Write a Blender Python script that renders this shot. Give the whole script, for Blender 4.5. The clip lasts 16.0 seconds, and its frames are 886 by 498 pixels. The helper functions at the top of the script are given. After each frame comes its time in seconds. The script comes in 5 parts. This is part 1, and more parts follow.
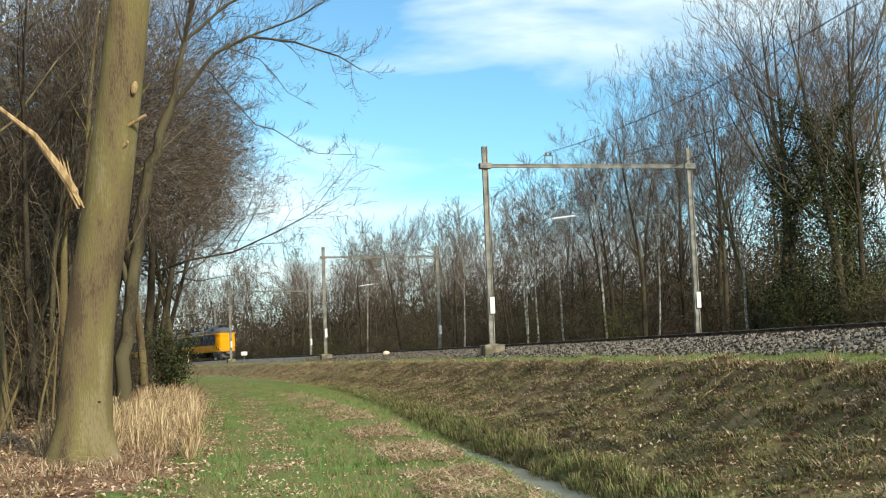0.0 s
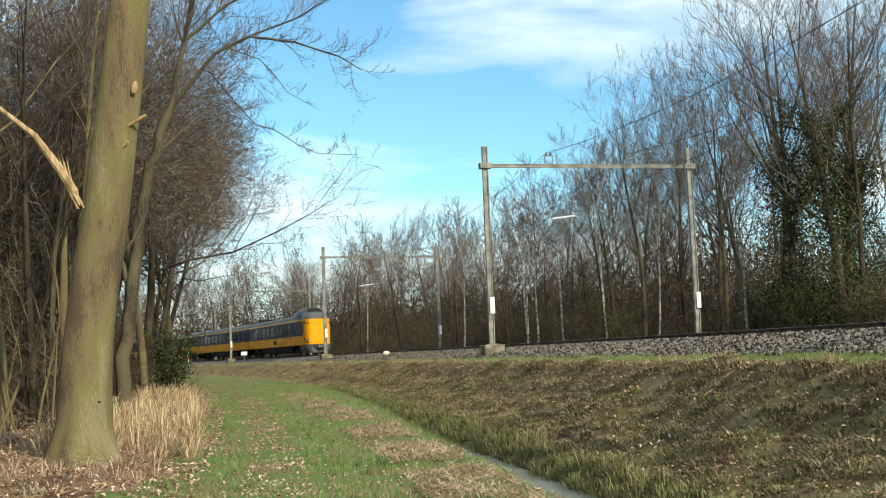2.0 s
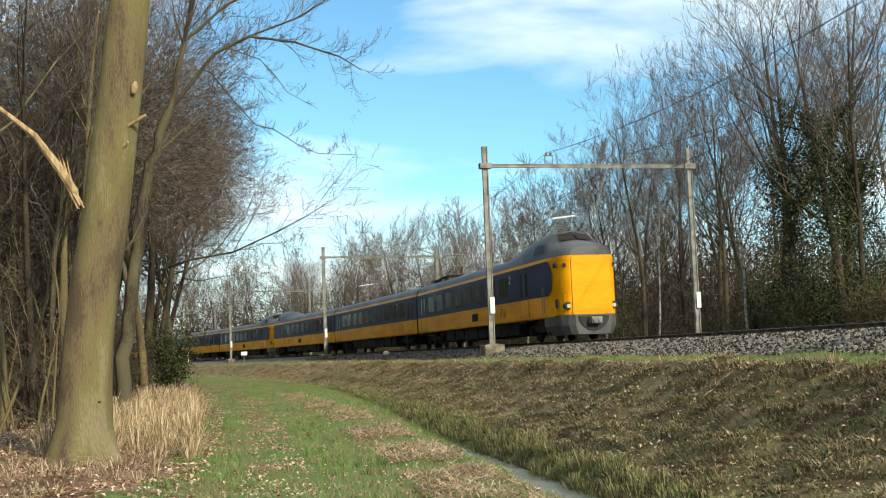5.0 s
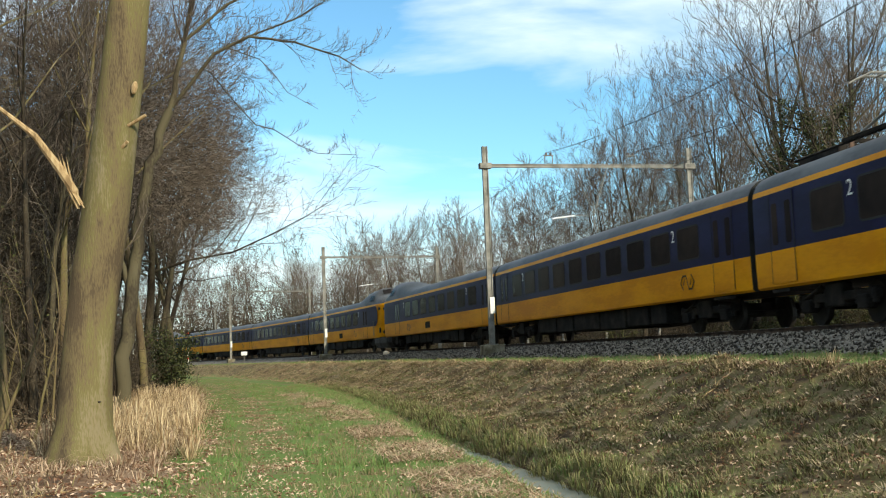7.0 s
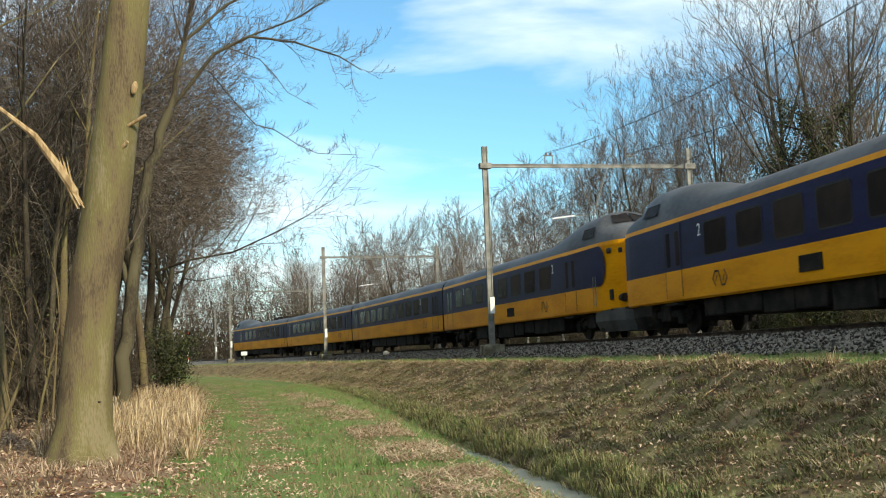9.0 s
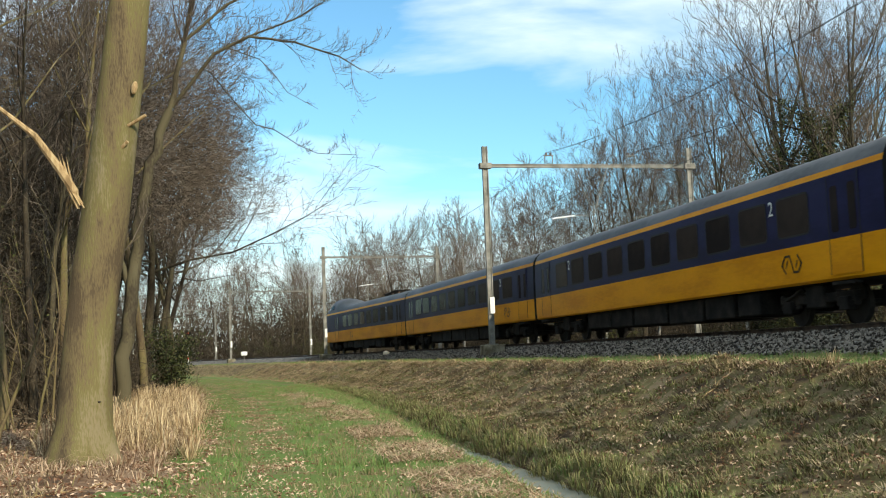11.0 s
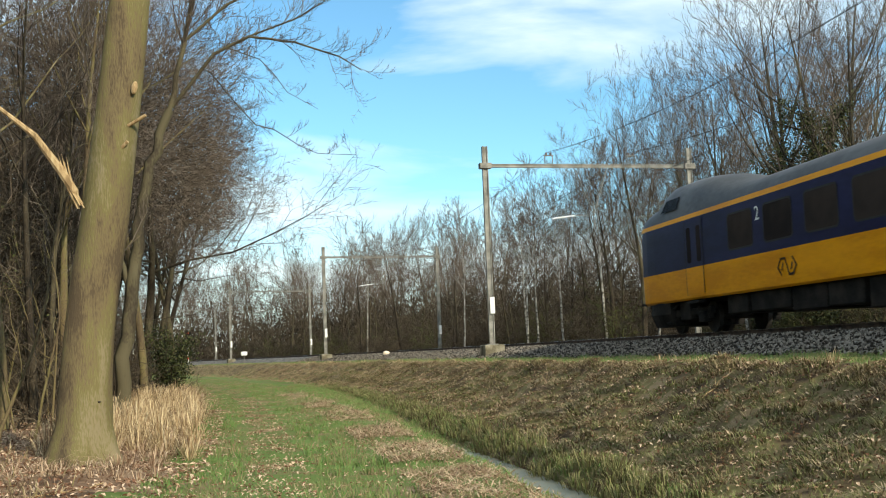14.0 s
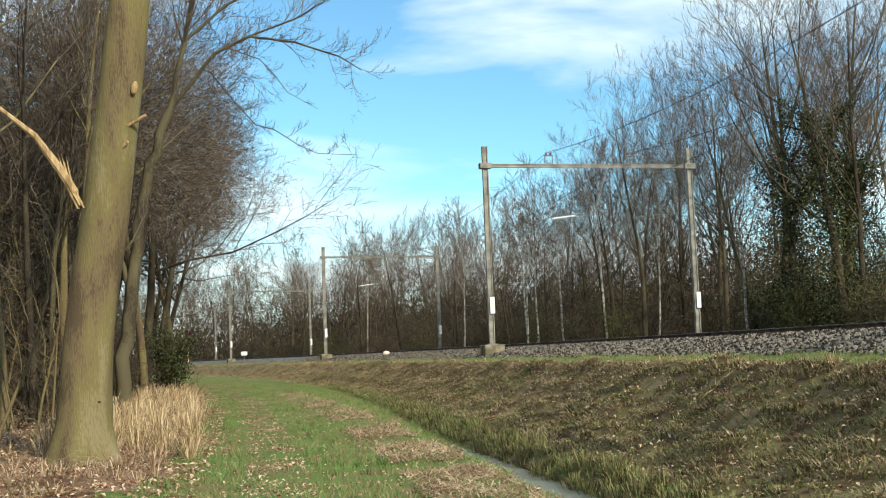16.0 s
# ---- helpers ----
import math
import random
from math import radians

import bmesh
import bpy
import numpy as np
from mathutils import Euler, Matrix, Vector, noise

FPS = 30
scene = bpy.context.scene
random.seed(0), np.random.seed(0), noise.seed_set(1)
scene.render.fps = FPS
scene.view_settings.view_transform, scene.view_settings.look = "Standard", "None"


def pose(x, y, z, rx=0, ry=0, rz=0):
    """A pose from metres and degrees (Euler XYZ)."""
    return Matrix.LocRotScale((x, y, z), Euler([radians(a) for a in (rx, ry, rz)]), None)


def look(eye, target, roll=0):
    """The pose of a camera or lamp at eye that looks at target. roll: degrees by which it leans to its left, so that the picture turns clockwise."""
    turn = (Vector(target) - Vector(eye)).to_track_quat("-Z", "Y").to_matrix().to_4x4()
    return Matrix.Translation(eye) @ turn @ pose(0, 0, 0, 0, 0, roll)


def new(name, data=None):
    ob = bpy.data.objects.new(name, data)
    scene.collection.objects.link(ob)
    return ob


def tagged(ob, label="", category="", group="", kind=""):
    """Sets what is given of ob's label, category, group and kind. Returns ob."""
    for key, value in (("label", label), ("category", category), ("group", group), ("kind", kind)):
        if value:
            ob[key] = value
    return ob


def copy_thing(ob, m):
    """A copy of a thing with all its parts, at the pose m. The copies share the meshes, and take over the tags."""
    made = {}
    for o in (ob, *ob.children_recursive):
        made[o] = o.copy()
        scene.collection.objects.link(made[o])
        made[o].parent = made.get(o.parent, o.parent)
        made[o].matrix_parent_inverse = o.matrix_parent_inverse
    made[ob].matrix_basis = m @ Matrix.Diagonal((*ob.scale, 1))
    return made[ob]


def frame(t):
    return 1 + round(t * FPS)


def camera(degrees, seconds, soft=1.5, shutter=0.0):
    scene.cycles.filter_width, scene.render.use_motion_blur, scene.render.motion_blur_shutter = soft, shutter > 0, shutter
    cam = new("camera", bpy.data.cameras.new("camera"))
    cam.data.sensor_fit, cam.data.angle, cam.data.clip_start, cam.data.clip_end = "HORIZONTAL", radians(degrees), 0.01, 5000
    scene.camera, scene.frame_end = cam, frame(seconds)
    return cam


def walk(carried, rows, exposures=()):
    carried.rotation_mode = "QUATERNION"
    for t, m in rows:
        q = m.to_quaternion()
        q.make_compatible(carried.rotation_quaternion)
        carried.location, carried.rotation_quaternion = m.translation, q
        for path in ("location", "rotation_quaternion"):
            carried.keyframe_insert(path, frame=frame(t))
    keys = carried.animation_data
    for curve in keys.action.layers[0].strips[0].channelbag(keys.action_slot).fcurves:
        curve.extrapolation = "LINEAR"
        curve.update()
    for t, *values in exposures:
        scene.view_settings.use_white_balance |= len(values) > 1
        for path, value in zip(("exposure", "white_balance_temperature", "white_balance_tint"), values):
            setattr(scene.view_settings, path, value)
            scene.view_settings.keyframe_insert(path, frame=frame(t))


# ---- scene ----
cam = camera(43.4, 16.0, soft=1.05, shutter=0.12)
# a camera on a tripod: it stands still
HERE = pose(0, 0, 0, 95.38, 0, 0) @ pose(0, 0, 0, 0, 0, -2.1)
walk(cam, [(0.0, HERE), (16.0, HERE)], [(0.0, 0.34, 6530, 1), (16.0, 0.34, 6530, 1)])

# ---- light ----
SUN_AZ = math.atan2(1.12, -1.74)      # to the right and behind the camera
SUN_EL = radians(25.7)
world = bpy.data.worlds.new("sky")
scene.world = world
world.use_nodes = True
wn, wl = world.node_tree.nodes, world.node_tree.links
wn.clear()
sky = wn.new("ShaderNodeTexSky")
sky.sky_type = "NISHITA"
sky.sun_disc = False
sky.sun_elevation = SUN_EL
sky.sun_rotation = SUN_AZ
sky.air_density, sky.dust_density, sky.ozone_density = 1.0, 0.1, 3.2
co = wn.new("ShaderNodeTexCoord")
mp = wn.new("ShaderNodeMapping")
mp.inputs["Rotation"].default_value = (0.0, radians(3), radians(14))
mp.inputs["Scale"].default_value = (2.3, 2.3, 10.0)
mp.inputs["Location"].default_value = (0.35, 0.0, 0.55)
cn = wn.new("ShaderNodeTexNoise")
cn.inputs["Scale"].default_value = 1.25
cn.inputs["Detail"].default_value = 7.0
cn.inputs["Roughness"].default_value = 0.52
cn.inputs["Distortion"].default_value = 0.35
cr = wn.new("ShaderNodeValToRGB")
cr.color_ramp.elements[0].position, cr.color_ramp.elements[0].color = 0.405, (0, 0, 0, 1)
cr.color_ramp.elements[1].position, cr.color_ramp.elements[1].color = 0.65, (0.85, 0.85, 0.85, 1)
mixc = wn.new("ShaderNodeMixRGB")
mixc.inputs[2].default_value = (6.3, 6.7, 7.0, 1)
bg = wn.new("ShaderNodeBackground")
bg.inputs["Strength"].default_value = 0.15
wo = wn.new("ShaderNodeOutputWorld")
wl.new(co.outputs["Generated"], mp.inputs["Vector"])
wl.new(mp.outputs["Vector"], cn.inputs["Vector"])
# cloud cover by height over the horizon: pale haze low down, a clear belt, a deck of cirrus above it
sx = wn.new("ShaderNodeSeparateXYZ")
cover = wn.new("ShaderNodeValToRGB")
for pos, val in ((0.0, 0.60), (0.13, 0.54), (0.185, 0.45), (0.205, 0.38), (0.225, 0.40), (0.255, 0.53), (0.31, 0.56), (0.40, 0.42), (1.0, 0.36)):
    stop = cover.color_ramp.elements.new(pos)
    stop.color = (val, val, val, 1)
cover.color_ramp.elements.remove(cover.color_ramp.elements[0])
ca = wn.new("ShaderNodeMath")
ca.operation = "ADD"
shift = wn.new("ShaderNodeMath")
shift.operation = "SUBTRACT"
shift.inputs[1].default_value = 0.5
wl.new(co.outputs["Generated"], sx.inputs["Vector"])
wl.new(sx.outputs["Z"], cover.inputs["Fac"])
wl.new(cover.outputs["Color"], shift.inputs[0])
wl.new(cn.outputs["Fac"], ca.inputs[0])
wl.new(shift.outputs[0], ca.inputs[1])
wl.new(ca.outputs[0], cr.inputs["Fac"])
wl.new(cr.outputs["Color"], mixc.inputs[0])
tint = wn.new("ShaderNodeMixRGB")
tint.blend_type = "MULTIPLY"
tint.inputs[0].default_value = 1.0
tint.inputs[2].default_value = (0.77, 0.98, 1.0, 1)
wl.new(sky.outputs["Color"], tint.inputs[1])
wl.new(tint.outputs["Color"], mixc.inputs[1])
wl.new(mixc.outputs["Color"], bg.inputs["Color"])
wl.new(bg.outputs["Background"], wo.inputs["Surface"])

sun_data = bpy.data.lights.new("sun", "SUN")
sun_data.energy, sun_data.angle, sun_data.color = 4.4, radians(0.5), (1.0, 0.86, 0.68)
sun = new("sun", sun_data)
to_sun = Vector((math.sin(SUN_AZ) * math.cos(SUN_EL), math.cos(SUN_AZ) * math.cos(SUN_EL), math.sin(SUN_EL)))
sun.matrix_basis = look(to_sun * 200, (0, 0, 0))

# ---- materials ----
def surf(name, cols, scale=4.0, rough=0.8, bump=0.2, metal=0.0, fine=60.0, stretch=(1, 1, 1), spec=0.3, island=0.0, obrand=0.0, low=0.36, high=0.64):
    """A node material: two noises blend the colours, the finer one gives grain and relief."""
    m = bpy.data.materials.new(name)
    m.use_nodes = True
    n, l = m.node_tree.nodes, m.node_tree.links
    b = n["Principled BSDF"]
    tc = n.new("ShaderNodeTexCoord")
    mg = n.new("ShaderNodeMapping")
    mg.inputs["Scale"].default_value = stretch
    l.new(tc.outputs["Object"], mg.inputs["Vector"])
    big = n.new("ShaderNodeTexNoise")
    big.inputs["Scale"].default_value = scale
    big.inputs["Detail"].default_value = 5.0
    sm = n.new("ShaderNodeTexNoise")
    sm.inputs["Scale"].default_value = fine
    sm.inputs["Detail"].default_value = 3.0
    l.new(mg.outputs["Vector"], big.inputs["Vector"])
    l.new(mg.outputs["Vector"], sm.inputs["Vector"])
    ad = n.new("ShaderNodeMath")
    ad.operation = "MULTIPLY_ADD"
    ad.inputs[1].default_value = 0.35
    l.new(sm.outputs["Fac"], ad.inputs[0])
    sb = n.new("ShaderNodeMath")
    sb.operation = "SUBTRACT"
    sb.inputs[1].default_value = 0.175
    l.new(big.outputs["Fac"], sb.inputs[0])
    l.new(sb.outputs[0], ad.inputs[2])
    fac = ad.outputs[0]
    if island or obrand:
        src = n.new("ShaderNodeNewGeometry").outputs["Random Per Island"] if island else n.new("ShaderNodeObjectInfo").outputs["Random"]
        a2 = n.new("ShaderNodeMath")
        a2.operation = "MULTIPLY_ADD"
        a2.inputs[1].default_value = island or obrand
        l.new(src, a2.inputs[0])
        s2 = n.new("ShaderNodeMath")
        s2.operation = "SUBTRACT"
        s2.inputs[1].default_value = (island or obrand) / 2
        l.new(fac, s2.inputs[0])
        l.new(s2.outputs[0], a2.inputs[2])
        fac = a2.outputs[0]
    rp = n.new("ShaderNodeValToRGB")
    el = rp.color_ramp.elements
    el[0].position, el[1].position = low, high
    el[0].color, el[1].color = (*cols[0], 1), (*cols[-1], 1)
    for i, c in enumerate(cols[1:-1]):
        e = el.new(low + (high - low) * (i + 1) / (len(cols) - 1))
        e.color = (*c, 1)
    l.new(fac, rp.inputs["Fac"])
    l.new(rp.outputs["Color"], b.inputs["Base Color"])
    b.inputs["Roughness"].default_value = rough
    b.inputs["Metallic"].default_value = metal
    b.inputs["Specular IOR Level"].default_value = spec
    if bump:
        bp = n.new("ShaderNodeBump")
        bp.inputs["Strength"].default_value = bump
        bp.inputs["Distance"].default_value = 0.03
        l.new(ad.outputs[0], bp.inputs["Height"])
        l.new(bp.outputs["Normal"], b.inputs["Normal"])
    return m


def glow(name, col, strength):
    m = bpy.data.materials.new(name)
    m.use_nodes = True
    b = m.node_tree.nodes["Principled BSDF"]
    b.inputs["Base Color"].default_value = (*col, 1)
    b.inputs["Emission Color"].default_value = (*col, 1)
    b.inputs["Emission Strength"].default_value = strength
    return m


MEADOW = surf("meadow_turf", [(0.19, 0.135, 0.085), (0.15, 0.14, 0.06), (0.10, 0.145, 0.043), (0.11, 0.165, 0.048)], 0.8, 0.95, 0.6, fine=9.0, spec=0.1, low=0.3, high=0.62)
SLOPE = surf("bank_turf", [(0.06, 0.042, 0.027), (0.13, 0.095, 0.055), (0.11, 0.105, 0.045), (0.20, 0.15, 0.092)], 1.8, 0.95, 1.0, fine=9.0, spec=0.1)
BERM = surf("verge_turf", [(0.12, 0.11, 0.04), (0.09, 0.12, 0.03), (0.18, 0.14, 0.07)], 0.5, 0.95, 0.5, fine=9.0, spec=0.1)
LITTER = surf("leaf_litter", [(0.09, 0.058, 0.04), (0.19, 0.122, 0.08), (0.29, 0.205, 0.14)], 1.3, 0.95, 0.9, fine=11.0, spec=0.1)
BALLAST = surf("ballast_bed", [(0.03, 0.026, 0.022), (0.11, 0.099, 0.088), (0.22, 0.20, 0.178)], 2.5, 0.9, 1.0, fine=16.0, spec=0.2)
STONE = surf("ballast_stone", [(0.024, 0.02, 0.016), (0.086, 0.073, 0.061), (0.23, 0.203, 0.175)], 5.0, 0.9, 0.3, fine=60, spec=0.2, island=0.7)
WATER = surf("ditch_water", [(0.11, 0.115, 0.08), (0.16, 0.165, 0.12)], 0.9, 0.5, 0.02, fine=6.0, spec=0.5)
STRAW = surf("dry_straw", [(0.20, 0.13, 0.07), (0.42, 0.31, 0.18), (0.58, 0.46, 0.29)], 1.2, 0.9, 0.0, fine=8, spec=0.15, island=0.5)
GRASS = surf("grass_blades", [(0.225, 0.18, 0.10), (0.145, 0.18, 0.066), (0.098, 0.18, 0.046), (0.155, 0.235, 0.075)], 0.9, 0.85, 0.0, fine=5, spec=0.2, island=0.35)
DULL = surf("tired_grass", [(0.12, 0.085, 0.052), (0.23, 0.175, 0.105), (0.19, 0.17, 0.078), (0.38, 0.30, 0.20)], 2.0, 0.9, 0.0, fine=7, spec=0.15, island=0.5)
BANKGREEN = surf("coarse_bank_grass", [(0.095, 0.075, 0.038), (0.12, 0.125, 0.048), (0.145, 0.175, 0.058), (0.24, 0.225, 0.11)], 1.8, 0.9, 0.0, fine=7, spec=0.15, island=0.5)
LEAFD = surf("dead_leaves", [(0.15, 0.075, 0.045), (0.30, 0.18, 0.115), (0.52, 0.39, 0.285)], 2.0, 0.85, 0.0, fine=20, spec=0.2, island=0.8)
HAY = surf("raked_hay", [(0.17, 0.105, 0.068), (0.34, 0.235, 0.155), (0.50, 0.38, 0.27)], 2.2, 0.9, 0.0, fine=8, spec=0.1, island=0.5)
BARK_BIG = surf("mossy_bark", [(0.085, 0.063, 0.04), (0.14, 0.108, 0.06), (0.145, 0.126, 0.053), (0.2, 0.165, 0.098)], 0.6, 0.95, 1.0, fine=13, stretch=(4.0, 4.0, 0.9), spec=0.1)
BARK = surf("grey_brown_bark", [(0.028, 0.022, 0.017), (0.055, 0.045, 0.031), (0.095, 0.082, 0.05)], 1.0, 0.92, 0.6, fine=14, stretch=(1.5, 1.5, 0.5), spec=0.12, obrand=0.25)
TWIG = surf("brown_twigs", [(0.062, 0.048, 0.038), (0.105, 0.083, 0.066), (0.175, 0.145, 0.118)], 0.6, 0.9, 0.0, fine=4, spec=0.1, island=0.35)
BIRCH = surf("birch_bark", [(0.06, 0.052, 0.043), (0.28, 0.262, 0.23), (0.42, 0.40, 0.36)], 1.6, 0.85, 0.3, fine=9, stretch=(1, 1, 3), spec=0.15)
RAWWOOD = surf("split_wood", [(0.2, 0.13, 0.065), (0.36, 0.25, 0.13), (0.46, 0.35, 0.2)], 3.0, 0.8, 0.5, fine=30, stretch=(4, 4, 0.6), spec=0.2)
IVY = surf("ivy_leaves", [(0.016, 0.022, 0.009), (0.034, 0.045, 0.015), (0.075, 0.08, 0.028)], 0.8, 0.65, 0.0, fine=6, spec=0.2, island=0.6)
# twig brown darkened to carry the woods' own shade in its colour
SHADED_SCRUB = surf("shaded_scrub_twigs", [(0.034, 0.027, 0.019), (0.06, 0.048, 0.034), (0.10, 0.08, 0.057)], 0.5, 0.9, 0.0, fine=3, spec=0.1, island=0.4)
BUDS = surf("budding_twigs", [(0.04, 0.033, 0.02), (0.06, 0.056, 0.025), (0.08, 0.088, 0.033)], 0.25, 0.9, 0.0, fine=3, spec=0.1, island=0.4)
STEEL = surf("galvanised_steel", [(0.10, 0.096, 0.085), (0.18, 0.174, 0.155), (0.26, 0.25, 0.225)], 2.0, 0.6, 0.1, metal=0.15, fine=25, spec=0.4)
RUST = surf("rusty_rail", [(0.035, 0.024, 0.018), (0.075, 0.05, 0.036), (0.11, 0.075, 0.05)], 3.0, 0.75, 0.2, metal=0.3, fine=40, spec=0.3)
RAILTOP = surf("worn_rail_head", [(0.35, 0.34, 0.33), (0.55, 0.54, 0.52)], 3.0, 0.3, 0.0, metal=0.9, fine=30)
CONCRETE = surf("weathered_concrete", [(0.10, 0.085, 0.055), (0.17, 0.15, 0.105), (0.25, 0.225, 0.17)], 2.5, 0.9, 0.4, fine=30, spec=0.2)
WIRE = surf("dark_copper_wire", [(0.03, 0.03, 0.03), (0.06, 0.055, 0.05)], 2.0, 0.6, 0.0, metal=0.5)
WHITE = surf("white_enamel", [(0.66, 0.66, 0.64), (0.8, 0.8, 0.78)], 3.0, 0.45, 0.03, fine=20, spec=0.4)
SLATE = surf("slate_bar", [(0.06, 0.06, 0.06), (0.1, 0.1, 0.1)], 3.0, 0.6, 0.0)
RED = surf("signal_red", [(0.45, 0.03, 0.02), (0.55, 0.05, 0.03)], 3.0, 0.5, 0.0)
YELLOW = surf("train_yellow", [(0.56, 0.22, 0.003), (0.66, 0.28, 0.004), (0.72, 0.31, 0.005)], 0.8, 0.45, 0.02, fine=9, stretch=(0.4, 1, 1.6), spec=0.1, obrand=0.1)
BLUE = surf("train_blue", [(0.008, 0.0075, 0.034), (0.0105, 0.0105, 0.047), (0.015, 0.015, 0.06)], 0.8, 0.45, 0.02, fine=9, stretch=(0.4, 1, 1.6), spec=0.12, obrand=0.1)
ROOF = surf("train_roof_grey", [(0.035, 0.035, 0.038), (0.055, 0.055, 0.06), (0.085, 0.085, 0.09)], 0.9, 0.55, 0.03, fine=8, stretch=(0.5, 1, 1), spec=0.3)
SKIRT = surf("plough_grey", [(0.05, 0.05, 0.05), (0.085, 0.085, 0.083)], 1.5, 0.6, 0.05, fine=10)
UNDER = surf("brake_dust_black", [(0.006, 0.005, 0.0045), (0.014, 0.012, 0.0105), (0.028, 0.023, 0.019)], 1.8, 0.85, 0.2, fine=20, spec=0.15)
WHEEL = surf("worn_wheel_steel", [(0.015, 0.013, 0.011), (0.035, 0.03, 0.026)], 3.0, 0.7, 0.1, metal=0.2, fine=30)
GLASS = surf("tinted_train_glass", [(0.022, 0.019, 0.02), (0.05, 0.04, 0.036)], 0.7, 0.12, 0.0, spec=0.12, obrand=0.3)
GLASS.node_tree.nodes["Principled BSDF"].inputs["IOR"].default_value = 1.2
RUBBER = surf("black_rubber", [(0.012, 0.012, 0.012), (0.024, 0.024, 0.024)], 2.0, 0.7, 0.1)
NUMERAL = surf("white_numeral_paint", [(0.72, 0.72, 0.72), (0.8, 0.8, 0.8)], 2.0, 0.5, 0.0)
EMBLEM = surf("emblem_blue_paint", [(0.05, 0.035, 0.03), (0.09, 0.055, 0.03)], 2.0, 0.5, 0.0)
HEADLAMP = glow("lit_headlamp", (0.35, 0.3, 0.22), 0.25)
DOME = surf("orange_white_plastic", [(0.75, 0.55, 0.35), (0.85, 0.75, 0.6)], 8.0, 0.4, 0.0)
CERAMIC = surf("brown_insulator", [(0.10, 0.06, 0.04), (0.16, 0.1, 0.07)], 5.0, 0.3, 0.0, spec=0.5)

# ---- the railway's line ----
# s: metres up the line from the nearest gantry, away from the camera; lat: metres to the right of the nearer track
X0, Y0, H0, K0, K1, RAIL = 4.963, 50.211, 0.22986, 0.001946, 0.000002, 0.351
_S = np.arange(-700.0, 900.01, 0.5)
_kc = np.clip(_S, -320, 420)
_H = H0 + K0 * _kc + K1 * _kc * _kc / 2
_i0 = int(np.argmin(abs(_S)))
_dx, _dy = -np.sin(_H), np.cos(_H)
_X = np.concatenate([[0], np.cumsum((_dx[1:] + _dx[:-1]) * 0.25)])
_Y = np.concatenate([[0], np.cumsum((_dy[1:] + _dy[:-1]) * 0.25)])
_X, _Y = _X - _X[_i0] + X0, _Y - _Y[_i0] + Y0


def line(s):
    return np.interp(s, _S, _X), np.interp(s, _S, _Y), np.interp(s, _S, _H)


def at(s, lat, z=0.0):
    x, y, h = line(s)
    return Vector((x + lat * math.cos(h), y + lat * math.sin(h), z))


def smooth(a, b, x):
    u = np.clip((x - a) / (b - a), 0, 1)
    return u * u * (3 - 2 * u)


WATER_Z = -2.03
_P1 = np.array([[-400, -1.1], [-60, -1.2], [-18, -1.36], [-16.2, -1.44], [-15.4, -1.5], [-11.5, -1.5], [-11.1, -1.62], [-10.5, -2.0], [-10.2, -2.2],
                [-9.9, -2.2], [-9.7, -2.0], [-9.4, -1.82], [-8.5, -1.5], [-7.6, -1.1], [-6.8, -0.66], [-6.4, -0.44], [-6.1, -0.36], [-4.0, -0.28], [-3.75, -0.22], [-2.0, 0.17], [-1.6, 0.2], [5.8, 0.2],
                [6.2, 0.17], [7.9, -0.25], [10, -0.35], [14, -0.5], [40, -0.6], [2000, -0.6]])
_P2 = np.array([[-400, -1.1], [-60, -1.2], [-18, -1.36], [-16.2, -1.44], [-15.4, -1.5], [-9.4, -1.46], [-8.6, -1.36], [-6.5, -0.5], [-6.1, -0.38], [-4.0, -0.28], [-3.75, -0.22],
                [-2.0, 0.17], [-1.6, 0.2], [5.8, 0.2], [6.2, 0.17], [7.9, -0.25], [10, -0.35], [14, -0.5], [40, -0.6], [2000, -0.6]])


def ground_z(s, lat):
    d = smooth(4, -36, s)
    return d * np.interp(lat, _P1[:, 0], _P1[:, 1]) + (1 - d) * np.interp(lat, _P2[:, 0], _P2[:, 1])


def bumps(x, y, s, lat):
    soft = np.where((lat < -3.9) & ~((lat > -10.6) & (lat < -9.6) & (s < 5)) | (lat > 8.2), 1.0, 0.0)
    n = 0.05 * np.sin(x * 1.3 + 2 * np.sin(y * 0.7)) * np.sin(y * 1.1 + 1.7 * np.sin(x * 0.9)) + 0.03 * np.sin(x * 3.1 + y * 2.3) * np.sin(y * 2.9 - x * 1.7)
    bank = smooth(-9.5, -8.8, lat) * smooth(-5.6, -6.6, lat)
    lumps = np.sin(x * 2.1 + 1.6 * np.sin(y * 1.3)) * np.sin(y * 1.9 + 1.4 * np.sin(x * 1.1)) + 0.6 * np.sin(x * 4.3 - y * 3.1) * np.sin(y * 4.7 + x * 2.2)
    return soft * n + bank * (0.09 * lumps + 0.045 * np.sin(x * 6.1 + 1.3 * np.sin(y * 2.7)) * np.sin(y * 3.3 + x * 1.9))


def height(s, lat):
    p = at(s, lat)
    return float(ground_z(s, lat) + bumps(p.x, p.y, s, lat))


# ---- mesh helpers ----
def part(name, bm, material, parent=None, label="", sm=False):
    """One mesh object out of a bmesh, under a thing or a part."""
    me = bpy.data.meshes.new(name)
    bm.to_mesh(me)
    bm.free()
    me.materials.append(material)
    if sm:
        me.polygons.foreach_set("use_smooth", [True] * len(me.polygons))
    ob = new(name, me)
    ob.parent = parent
    if label:
        tagged(ob, label)
    return ob


